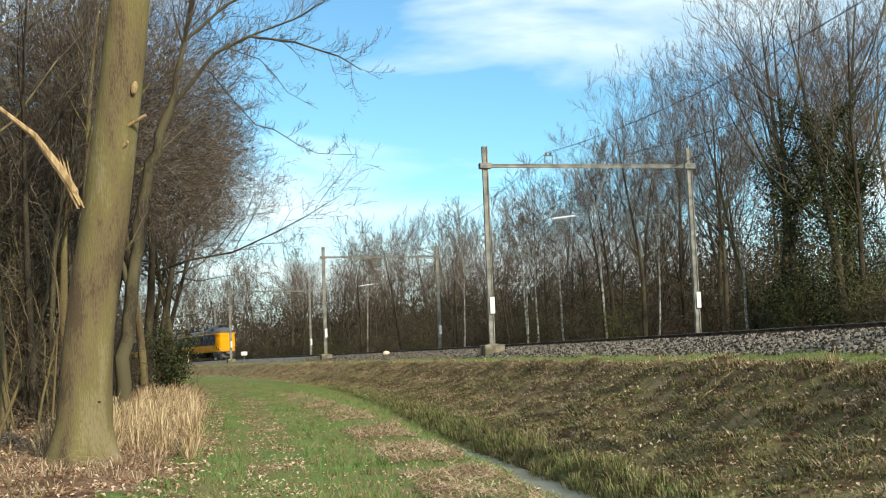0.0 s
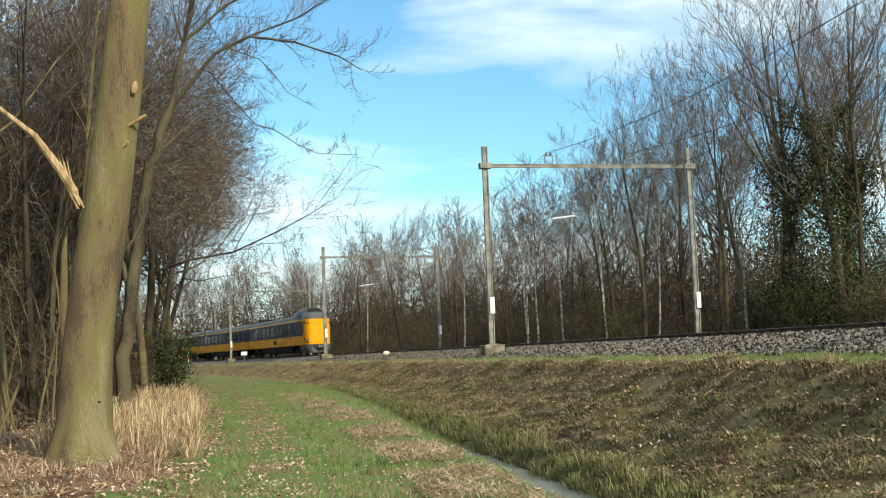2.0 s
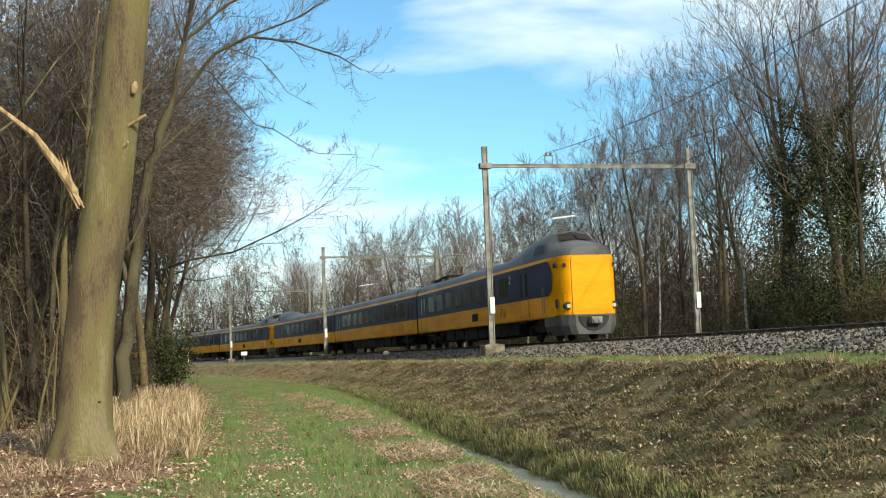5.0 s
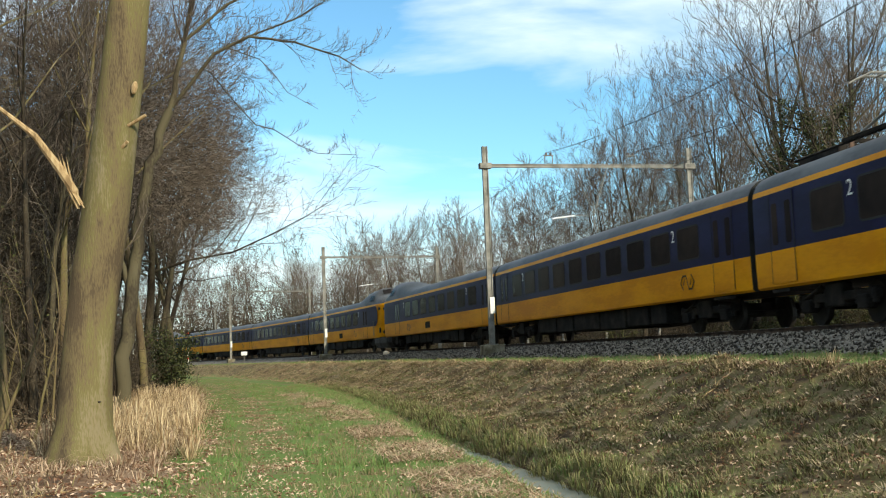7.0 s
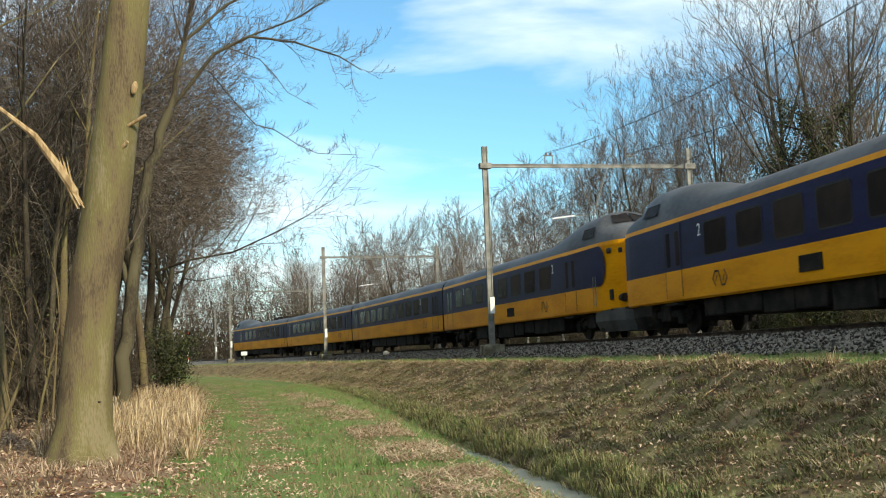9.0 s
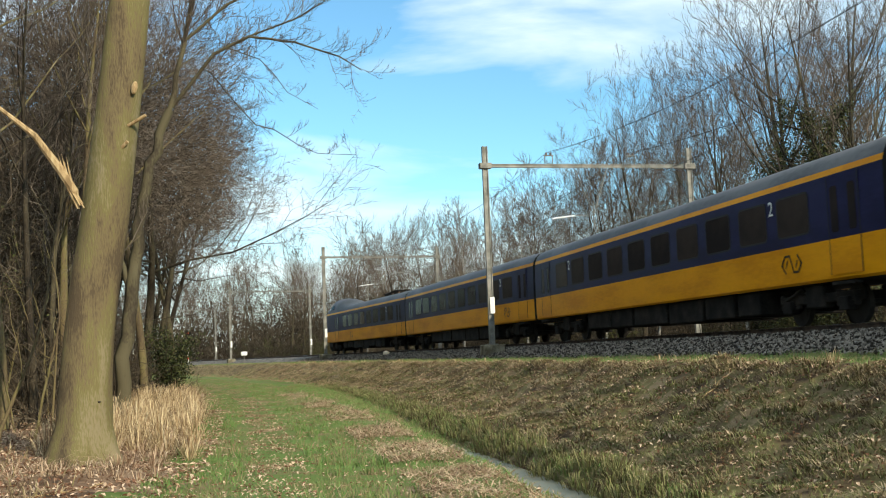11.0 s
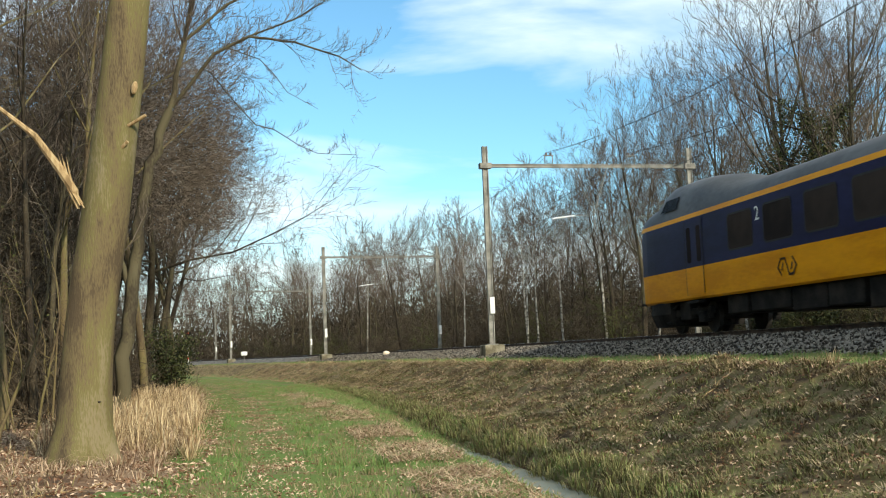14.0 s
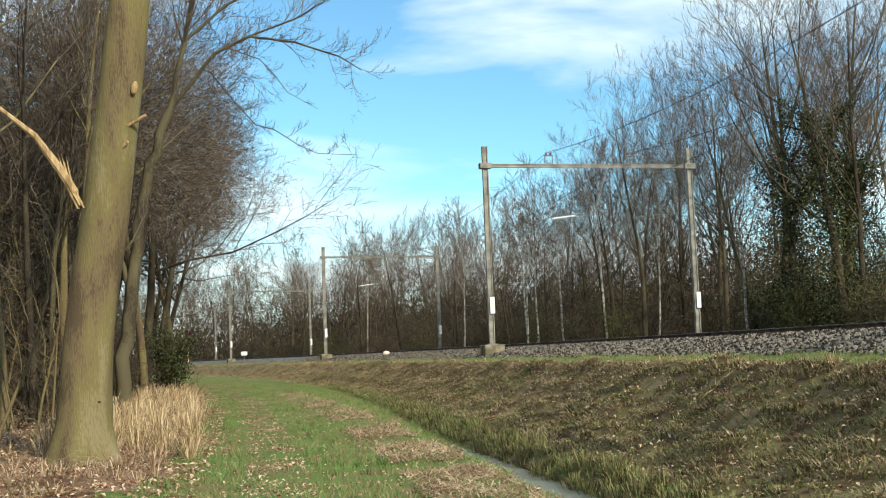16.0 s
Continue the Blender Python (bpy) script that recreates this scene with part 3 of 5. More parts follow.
def numeral():
    cu = bpy.data.curves.new("class_numeral", "FONT")
    cu.body, cu.size, cu.extrude = "2", 0.52, 0.002
    cu.align_x = "CENTER"
    return cu


def build_pantograph(car, x, shared, raised=True):
    z = 4.07
    pan = part("pantograph", boxes(((x - 1.0, -0.75, z + 0.12), (x - 0.9, 0.75, z + 0.2)), ((x + 0.9, -0.75, z + 0.12), (x + 1.0, 0.75, z + 0.2)), ((x - 1.0, -0.75, z + 0.12), (x + 1.0, -0.68, z + 0.2)), ((x - 1.0, 0.68, z + 0.12), (x + 1.0, 0.75, z + 0.2))), UNDER, car, "grey raised current collector")
    top = 5.58
    bm = bmesh.new()
    for y in (-0.45, 0.45):
        rod(bm, (x - 0.8, y, z + 0.25), (x + 0.75, y * 0.6, z + 0.75), 0.035)
        rod(bm, (x + 0.75, y * 0.6, z + 0.75), (x - 0.15, y * 0.5, top - 0.08), 0.025)
    rod(bm, (x + 0.75, -0.3, z + 0.75), (x + 0.75, 0.3, z + 0.75), 0.03)
    part("collector_arm", bm, STEEL, pan)
    bm = bmesh.new()
    for dx in (-0.28, 0.1):
        rod(bm, (x + dx, -0.55, top), (x + dx, 0.55, top), 0.03)
        for s in (-1, 1):
            rod(bm, (x + dx, s * 0.55, top), (x + dx, s * 0.88, top - 0.16), 0.022)
    rod(bm, (x - 0.28, 0.25, top - 0.04), (x + 0.1, 0.25, top - 0.04), 0.02)
    rod(bm, (x - 0.28, -0.25, top - 0.04), (x + 0.1, -0.25, top - 0.04), 0.02)
    part("collector_head", bm, STEEL, pan)
    for i in range(4):
        dx, y = (-0.85, 0.85)[i % 2], (-0.6, 0.6)[i // 2]
        part("insulator", rods(((x + dx, y, z - 0.12), (x + dx, y, z + 0.13), 0.07)), CERAMIC, pan)
    bm = boxes(((x - 3.6, -0.5, z - 0.06), (x - 1.6, 0.5, z + 0.22)), ((x - 1.5, -0.35, z - 0.04), (x + 1.6, 0.35, z + 0.06)), bevel=0.05)
    rod(bm, (x - 3.4, 0.7, z + 0.1), (x + 2.4, 0.7, z + 0.1), 0.03)
    rod(bm, (x - 3.4, -0.7, z + 0.1), (x + 2.4, -0.7, z + 0.1), 0.03)
    part("roof_gear", bm, UNDER, car, "dark roof equipment and cables")


def build_car(L, cab, shared, pan=None, round_end=False, group="cars of the train", what=""):
    """cab: +1 with the cab at the front, -1 at the back, 0 none."""
    car = empty("train_car", Matrix(), what, "train car", group)
    h = L / 2 - 0.18
    # stations from back to front with x, half width, lift of the roof
    st = [(-h, HALF, 0.0), (h, HALF, 0.0)]
    if cab:
        e = L / 2 - 0.45
        st = [(-h, HALF, 0.0), (e - 8.3, HALF, 0.0), (e - 7.4, HALF, 0.10), (e - 6.4, HALF, 0.45), (e - 5.4, HALF, 0.85), (e - 4.4, HALF, 1.1), (e - 3.2, HALF, 1.24), (e - 2.4, HALF, 1.26), (e - 1.95, HALF, 1.2), (e - 1.55, HALF * 0.995, 0.45), (e - 1.15, HALF * 0.975, 0.26), (e - 0.8, HALF * 0.94, 0.16), (e - 0.48, HALF * 0.885, 0.05), (e - 0.22, HALF * 0.81, -0.08), (e - 0.06, HALF * 0.72, -0.2), (e, HALF * 0.65, -0.32)]
        if not round_end:
            st = st[:9] + [(e - 1.4, HALF, 0.42), (e - 0.75, HALF * 0.995, 0.2), (e - 0.25, HALF * 0.97, 0.0), (e - 0.05, HALF * 0.9, -0.2), (e, HALF * 0.84, -0.35)]
        if cab < 0:
            st = [(-x, w, l) for x, w, l in st][::-1]
    for name, i0, i1 in STRIPS:
        mat = {"lower_body": YELLOW, "window_band": BLUE, "cantrail_stripe": YELLOW, "roof": ROOF}[name]
        bm = bmesh.new()
        if name == "window_band" and cab and round_end:
            back = [t for t in st if t[0] * cab <= e - 5.39]
            front = [t for t in st if t[0] * cab >= e - 5.4 - 1e-6]
            shell(bm, back, i0, i1)
            nose = bmesh.new()
            shell(nose, front, i0, i1)
            part("nose_band", nose, YELLOW, car, sm=True)
        else:
            shell(bm, st, i0, i1)
        part(name, bm, mat, car, {"lower_body": "yellow lower body side", "window_band": "dark blue window band", "cantrail_stripe": "thin yellow stripe", "roof": "dusty grey roof"}[name], sm=name == "roof")
    # closed ends
    for x, w, lift in (st[0], st[-1]):
        out = 1 if x > 0 else -1
        front = cab * out > 0
        part("front_panel" if front else "end_wall", end_wall(bmesh.new(), x, w, lift, 0, 5, out), YELLOW if front else RUBBER, car, "yellow front panel" if front else "black gangway end")
        part("roof_end", end_wall(bmesh.new(), x, w, lift, 5, 10, out), ROOF if front else RUBBER, car)
    part("floor_pan", boxes(((-h + 0.02, -1.28, 0.98), (h - (0.9 if cab > 0 else 0.02), 1.28, 1.05))), UNDER, car)
    # windows, doors and marks on both sides
    ends = []
    for out in (-1, 1):
        ends.append(out * (L / 2 - (5.05 if cab == out else 1.75)))
    lo = ends[0] + (2.05 if cab < 0 else 1.2)
    hi = ends[1] - (2.05 if cab > 0 else 1.2)
    n = int((hi - lo) / 1.98)
    pitch = (hi - lo) / n
    for side in (-1, 1):
        for i in range(n):
            if "pane" not in shared:
                shared["pane"] = None
                ob = side_plate("window", car, plate(rounded(-0.72, 0.72, 0, 0.92, 0.12), 0.02, 1), GLASS, 0, 0, side)
                shared["pane"] = ob.data
            else:
                ob = new("window", shared["pane"])
                ob.parent = car
            x = lo + pitch * (i + 0.5)
            ob.matrix_basis = pose(x, -HALF - 0.004, 2.19) if side < 0 else pose(x, HALF + 0.004, 2.19, 0, 0, 180)
            if "gasket" not in shared:
                g = part("window_gasket", plate(rounded(-0.77, 0.77, -0.05, 0.97, 0.15), 0.02, 1), RUBBER, ob)
                shared["gasket"] = g.data
            else:
                g = new("window_gasket", shared["gasket"])
                g.parent = ob
            g.matrix_basis = pose(0, 0.002, 0)
        for door in ends:
            leaf = side_plate("door", car, plate([(-0.62, 1.2), (0.62, 1.2), (0.62, 3.32), (-0.62, 3.32)], 0.012, 1), BLUE, door, 0, side, "blue plug door with two narrow panes", proud=0.004)
            sk = part("door_foot", plate([(-0.62, 1.1), (0.62, 1.1), (0.62, 1.91), (-0.62, 1.91)], 0.01, 1), YELLOW, leaf, "yellow lower door leaf")
            sk.matrix_basis = pose(0, -0.003, 0)
            for dx in (-0.36, 0.36):
                pn = part("door_pane", plate(rounded(dx - 0.15, dx + 0.15, 2.05, 3.1, 0.08), 0.008, 1), GLASS, leaf)
                pn.matrix_basis = pose(0, -0.004, 0)
            for dx in (-0.63, 0.63):
                gp = part("door_seam", plate([(dx - 0.015, 1.1), (dx + 0.015, 1.1), (dx + 0.015, 3.33), (dx - 0.015, 3.33)], 0.008, 1), RUBBER, leaf)
                gp.matrix_basis = pose(0, -0.005, 0)
            st_ = part("step", boxes(((-0.45, -0.12, 0.86), (0.45, 0.1, 0.93))), UNDER, leaf)
            inward = -1 if door > 0 else 1
            if "two" not in shared:
                shared["two"] = numeral()
            nb = new("class_numeral", shared["two"])
            nb.data.materials.append(NUMERAL) if not nb.data.materials else None
            nb.parent = car
            tagged(nb, "white figure two")
            past = pitch if (cab * door <= 0 or (cab < 0 and pan is not None)) else 0.0
            nx = lo + past if door < 0 else hi - past
            nb.matrix_basis = pose(nx, -HALF - 0.012, 2.78, 90, 0, 0) if side < 0 else pose(nx, HALF + 0.012, 2.78, 90, 0, 180)
        if cab:
            side_plate("emblem", car, emblem(), EMBLEM, ends[1 if cab > 0 else 0] - cab * (5.6 if pan is not None and cab < 0 else 3.3), 1.47, side, "dark looping arrow emblem", proud=0.008)
            if pan is None or cab > 0:
                side_plate("vent_grille", car, boxes(((-0.55, -0.01, -0.2), (0.55, 0.03, 0.2)), bevel=0.008), UNDER, ends[1 if cab > 0 else 0] - cab * 8.3, 1.46, side, "dark louvred grille")
        else:
            side_plate("emblem", car, emblem(), EMBLEM, ends[1] - 2.4, 1.5, side, "dark looping arrow emblem", proud=0.008)
    # underframe
    spans = []
    rng = random.Random(int(L * 10) + cab)
    x = -6.8
    while x < 6.4:
        w = rng.uniform(1.2, 2.8)
        d = rng.uniform(0.3, 0.48)
        spans.append(((x, -1.2, d), (min(x + w, 7.0), 1.2, 0.97)))
        x += w + rng.uniform(0.04, 0.25)
    for sp in spans:
        part("equipment_box", boxes(sp, bevel=0.03), UNDER, car, "dark underfloor equipment box")
    # the floor-level skirt over the bogies stays open
    off = L / 2 - 3.6
    for xb in (-off, off):
        build_bogie(car, xb, shared)
    if cab:
        e = L / 2 - 0.45
        # plough and coupler
        bm = bmesh.new()
        prof = [(e - 2.3, 1.28), (e - 1.5, 1.33), (e - 0.9, 1.30), (e - 0.4, 1.2), (e - 0.05, 1.02), (e + 0.15, 0.78)]
        rows = []
        for px, w in prof:
            rows.append([bm.verts.new((cab * px, -w * 0.86, 0.24)), bm.verts.new((cab * px, -w, 0.62)), bm.verts.new((cab * px, -w, 1.06)), bm.verts.new((cab * px, w, 1.06)), bm.verts.new((cab * px, w, 0.62)), bm.verts.new((cab * px, w * 0.86, 0.24))])
        for a, b in zip(rows, rows[1:]):
            for k in range(6):
                bm.faces.new((a[k], b[k], b[(k + 1) % 6], a[(k + 1) % 6]))
        bm.faces.new(rows[0]), bm.faces.new(rows[-1])
        bmesh.ops.recalc_face_normals(bm, faces=bm.faces)
        part("plough", bm, SKIRT if round_end else UNDER, car, "grey snow plough skirt")
        arch = [(0.66 * math.cos(radians(a)), 1.0 + 0.6 * math.sin(radians(a))) for a in range(180, 361, 12)]
        cp = part("coupler", plate(arch, 0.08, 1), RUBBER, car, "black rounded coupler opening")
        cp.matrix_basis = pose(cab * (e + (0.12 if cab > 0 else 0.2)), 0, 0, 0, 0, -90)
        bm = bmesh.new()
        box(bm, (-0.24, -0.16, 0.66), (0.24, 0.42, 0.94), 0.04)
        for dx in (-0.11, 0.11):
            rod(bm, (dx, 0.4, 0.8), (dx, 0.47, 0.8), 0.08, 12)
        hd = part("coupler_head", bm, STEEL, cp, "pale steel coupling head")
        hd.matrix_basis = pose(0, 0, 0) if cab > 0 else pose(0, 0, 0, 0, 0, 180)
        # bright front doors with seams and lamps
        fd = part("front_door", plate(rounded(-0.84, 0.84, 0.98, 3.46, 0.16), 0.05, 1), YELLOW, car, "flat yellow front door")
        fd.matrix_basis = pose(cab * (e + (0.005 if cab > 0 else 0.055)), 0, 0, 0, 0, -90)
        for y in (-1.0, 1.0):
            lp = part("headlight", rods(((cab * (e - 0.3), y, 1.42), (cab * (e - 0.02), y, 1.42), 0.16), n=16), RUBBER, car, "round headlight in a black surround")
            part("lens", rods(((cab * (e - 0.03), y, 1.42), (cab * (e + 0.0), y, 1.42), 0.08), n=16), HEADLAMP if cab > 0 and round_end == "lit" else GLASS, lp)
            part("marker_light", boxes(((cab * (e - 0.16) - 0.08, y - 0.12, 3.02), (cab * (e - 0.16) + 0.08, y + 0.12, 3.2)), bevel=0.03), RUBBER, car, "small dark upper lamp")
        # side lamps on the rounded corners
        for y in (-1, 1):
            part("corner_lamp", boxes(((cab * (e - 0.62) - 0.13, y * 1.275 - 0.04, 1.36), (cab * (e - 0.62) + 0.13, y * 1.275 + 0.04, 1.74)), bevel=0.025), RUBBER, car, "black corner lamp housing")
            part("corner_marker", boxes(((cab * (e - 0.7) - 0.17, y * 1.285 - 0.04, 3.05), (cab * (e - 0.7) + 0.17, y * 1.285 + 0.04, 3.24)), bevel=0.03), RUBBER, car, "small dark marker lamp")
            hr = rods(((cab * (e - 1.75), y * 1.44, 1.2), (cab * (e - 1.75), y * 1.44, 2.3), 0.018), ((cab * (e - 2.0), y * 1.44, 1.2), (cab * (e - 2.0), y * 1.44, 2.3), 0.018))
            if round_end:
                part("handrail", hr, STEEL, car, "pale steel handrail")
            else:
                hr.free()
        top = part("destination_lamp", boxes(((cab * (e - 0.25) - 0.1, -0.16, 3.66), (cab * (e - 0.25) + 0.12, 0.16, 3.82)), bevel=0.03), SKIRT, car, "small lamp over the front door")
        part("lens", rods(((cab * (e - 0.14), 0, 3.74), (cab * (e - 0.1), 0, 3.74), 0.05)), HEADLAMP if cab > 0 and round_end == "lit" else GLASS, top)
        # raised cab: windscreen and side panes
        zt = Z_EAVE + (4.0 - Z_EAVE) * 2.2
        a, b = e - 1.88, e - 1.36
        bm = bmesh.new()
        for y0, y1 in ((-0.72, -0.03), (0.03, 0.72)):
            top0, top1, low0, low1 = (4.68 - 0.22 * y0 * y0, 4.68 - 0.22 * y1 * y1, 4.33 - 0.16 * y0 * y0, 4.33 - 0.16 * y1 * y1)
            q = [(cab * (a + 0.0), y0 * 0.92, top0), (cab * (a + 0.0), y1 * 0.92, top1), (cab * (b + 0.03), y1, low1), (cab * (b + 0.03), y0, low0)]
            f = bm.faces.new([bm.verts.new(p) for p in q])
            if f.normal.x * cab < 0:
                f.normal_flip()
        bmesh.ops.solidify(bm, geom=bm.faces[:], thickness=-0.03)
        part("windscreen", bm, GLASS, car, "dark cab windscreen")
        for y in (-1, 1):
            bm = bmesh.new()
            q = [(cab * (e - 2.0), y * 1.325, 3.8), (cab * (e - 3.3), y * 1.325, 3.8), (cab * (e - 3.3), y * 1.18, 4.18), (cab * (e - 2.15), y * 1.18, 4.18)]
            f = bm.faces.new([bm.verts.new(p) for p in q])
            if f.normal.y * y < 0:
                f.normal_flip()
            bmesh.ops.solidify(bm, geom=bm.faces[:], thickness=-0.03)
            part("cab_side_window", bm, GLASS, car, "dark cab side window")
        if round_end:
            # blue field with a round front end
            for side in (-1, 1):
                r, zc = 0.74, (Z_SPLIT + Z_BAND) / 2
                pts = [(-4.75, Z_SPLIT + 0.01), ] 
                pts += [(0.0 + 0.62 * math.cos(radians(t)), zc + r * math.sin(radians(t))) for t in range(-90, 91, 10)]
                pts += [(-4.75, Z_BAND - 0.03)]
                if (side < 0) != (cab > 0):
                    pts = [(-x, z) for x, z in pts]
                ob = side_plate("blue_field", car, plate(pts, 0.01, 1), BLUE, cab * (e - 1.5), 0, side, "dark blue field with a round end", proud=0.0)
                ob.matrix_basis = pose(cab * (e - 1.5), -HALF * 1.002, 0) if side < 0 else pose(cab * (e - 1.5), HALF * 1.002, 0, 0, 0, 180)
    else:
        for xr in (-7.5, 0.0, 7.5):
            part("roof_vent", boxes(((xr - 1.0, -0.45, 4.0), (xr + 1.0, 0.45, 4.12)), bevel=0.04), ROOF, car, "low grey roof unit")
    # corridor bellows
    for out in (-1, 1):
        if cab != out:
            part("gangway", boxes(((out * (h + 0.1) - 0.12, -1.1, 1.1), (out * (h + 0.1) + 0.12, 1.1, 3.7)), bevel=0.05), RUBBER, car, "black rubber gangway bellows")
            part("roof_stub", boxes(((out * (h - 0.05) - 0.2, -1.05, 3.74), (out * (h - 0.05) + 0.1, 1.05, 3.86)), bevel=0.03), ROOF, car)
    if pan is not None:
        build_pantograph(car, pan, shared)
    return car


SPEED, PASS = 21.731, 4.773
LENGTHS = (27.05, 26.5, 27.05, 27.05, 26.5, 26.5, 27.05)
shared = {}
MID_TEXT = "yellow and dark blue electric train middle car"
cars = [
    build_car(27.05, 1, shared, pan=-8.8, round_end="lit", what="leading yellow and dark blue electric train car with cab"),
    build_car(26.5, 0, shared, what=MID_TEXT),
    build_car(27.05, -1, shared, what="yellow and dark blue cab car coupled to another cab car"),
    build_car(27.05, 1, shared, round_end="dark", what="yellow and dark blue cab car with blank front door"),
    build_car(26.5, 0, shared, what=MID_TEXT),
    build_car(26.5, 0, shared, what=MID_TEXT),
    build_car(27.05, -1, shared, pan=8.3, what="tail car of the yellow and dark blue electric train"),
]


def car_pose(mid, L):
    """The pose of a car whose middle is mid metres up the line: its bogies ride the curve."""
    off = L / 2 - 3.6
    a, b = at(mid + off, 0, RAIL), at(mid - off, 0, RAIL)
    d = b - a
    return Matrix.Translation((a + b) / 2) @ Matrix.Rotation(math.atan2(d.y, d.x), 4, "Z")


# ---- woods ----
rng = np.random.default_rng(7)


def put(s, lat):
    p = at(s, lat)
    return Vector((p.x, p.y, height(s, lat) - 0.05))


def turned(p, scale, rng):
    return Matrix.Translation(p) @ Matrix.Rotation(rng.uniform(0, 6.28), 4, "Z") @ Matrix.Diagonal((scale * rng.uniform(0.9, 1.1), scale * rng.uniform(0.9, 1.1), scale, 1))


def plant_wood(spots, seeds, H, r0, spec, bark, twig, label, group, lean=(0.04, 0.02)):
    made = []
    for i, (s, lat, tall) in enumerate(spots):
        m = turned(put(s, lat), tall / H, rng)
        if len(made) < len(seeds):
            made.append(build_tree("tree", np.random.default_rng(seeds[len(made)]), H, r0, spec, m, bark, twig, label, "tree", group, lean))
        else:
            copy_thing(made[i % len(seeds)], m)
    return made


# the belt beyond the line: tall near by, lower farther up the line
belt, back = [], []
for s in np.arange(-7, 24, 4.6):
    belt.append((s + rng.uniform(-1.5, 1.5), 12 + rng.uniform(0, 5), rng.uniform(16.5, 19)))
for s in np.arange(29, 125, 5.5):
    belt.append((s + rng.uniform(-2, 2), 12.5 + rng.uniform(0, 5), rng.uniform(11.5, 14.5) + max(0.0, s - 75) * 0.06))
for s in np.arange(3, 38, 8.0):
    belt.append((s + rng.uniform(-2, 2), 21 + rng.uniform(0, 6), rng.uniform(19, 22.5)))
for s in np.arange(45, 150, 6.5):
    belt.append((s + rng.uniform(-2, 2), 21 + rng.uniform(0, 6), rng.uniform(13.5, 16.5)))
for q in ((19.5, 13.2, 19.5), (23.5, 13.0, 17), (37, 22, 23), (32, 23, 24), (26, 13.5, 15.5)):
    belt.append(q)
# six more out of view on the right, added to throw shade on the bank
for s in (-64, -56, -48, -40, -32, -24):
    belt.append((s, 13 + rng.uniform(0, 4), 15))
rng.shuffle(belt)
plant_wood(belt, (11, 12, 13, 14, 15, 16), 18.0, 0.23, OAK, BARK, TWIG, "tall bare deciduous tree with grey-brown bark and fine twigs", "trees beyond the railway")
for s in np.arange(30, 330, 10.5):
    for lat in (33, 46):
        back.append((s + rng.uniform(-3, 3), lat + rng.uniform(-5, 5), (rng.uniform(19, 23) if s < 55 else rng.uniform(15.5, 20.5))))
for s in np.arange(150, 260, 8.0):
    back.append((s, 13 + rng.uniform(0, 12), rng.uniform(13, 16)))
rng.shuffle(back)
plant_wood(back, (31, 32, 33), 17.0, 0.2, FARTREE, BARK, TWIG, "bare tree in the wood beyond the railway", "trees beyond the railway")

# pale birches at the wood's edge
birches = [(35.5, 11.2, 11.5), (38.5, 12.5, 12), (29.0, 11.5, 11), (15.0, 12, 9.5), (4.6, 12, 10), (24, 12.6, 12), (83, 12, 13.5), (52, 11.8, 11), (33.2, 11.2, 10.5)]
plant_wood(birches, (71, 72), 11.0, 0.09, dict(SLIM, least=0.009), BIRCH, TWIG, "slender birch with flaking white bark at the wood's edge", "birches", lean=(0.03, 0.0))


def leaf_cloud(rng, centres, spread, count, size):
    """Small folded leaves scattered round centres."""
    c = centres[rng.integers(0, len(centres), count)] + rng.normal(0, 1, (count, 3)) * spread
    a = unit_rows(rng.normal(0, 1, (count, 3)))
    b = unit_rows(np.cross(a, rng.normal(0, 1, (count, 3))))
    k = size * rng.uniform(0.6, 1.3, (count, 1))
    v = np.stack([c - a * k, c + b * k * 0.6, c + a * k, c - b * k * 0.6], 1).reshape(-1, 3)
    i = np.arange(count)[:, None] * 4
    return v, np.concatenate([i, i + 1, i + 2, i + 3], 1)


def unit_rows(v):
    return v / (np.linalg.norm(v, axis=1, keepdims=True) + 1e-9)


# ivy-clad trees
ivied = [(0.9, 12.6, 17.5), (-0.8, 14.2, 17.0), (-3.4, 12.4, 16.0), (5.5, 14.5, 18)]
clad = plant_wood(ivied, (91, 92, 93, 94), 17.0, 0.26, dict(OAK, forks=(12, 7, 6, 3)), BARK, TWIG, "bare tree with its trunk and limbs wrapped in ivy", "ivy-clad trees")
for n, ob in enumerate(clad):
    r = np.random.default_rng(200 + n)
    me = [c for c in ob.children if c.name.startswith("trunk")][0].data
    co = np.array([v.co[:] for v in me.vertices])
    ed = np.array([e.vertices[:] for e in me.edges])
    u = r.random((len(ed), 12, 1))
    tr = (co[ed[:, 0]][:, None] * u + co[ed[:, 1]][:, None] * (1 - u)).reshape(-1, 3)
    tr = tr[(tr[:, 2] > 0.3) & (tr[:, 2] < (9.5, 9.0, 12, 3.5)[n]) & (np.hypot(tr[:, 0], tr[:, 1]) < 2.2)]
    wide = 0.2 + 0.85 * (1 - tr[:, 2:3] / 13) * r.uniform(0.2, 1.2, (len(tr), 1))
    tr = tr + r.normal(0, 1, tr.shape) * wide
    v, f = leaf_cloud(r, tr, 0.14, 8500, 0.068)
    mesh_part("ivy", v.tolist(), f.tolist(), IVY, ob, "dark green ivy leaves")

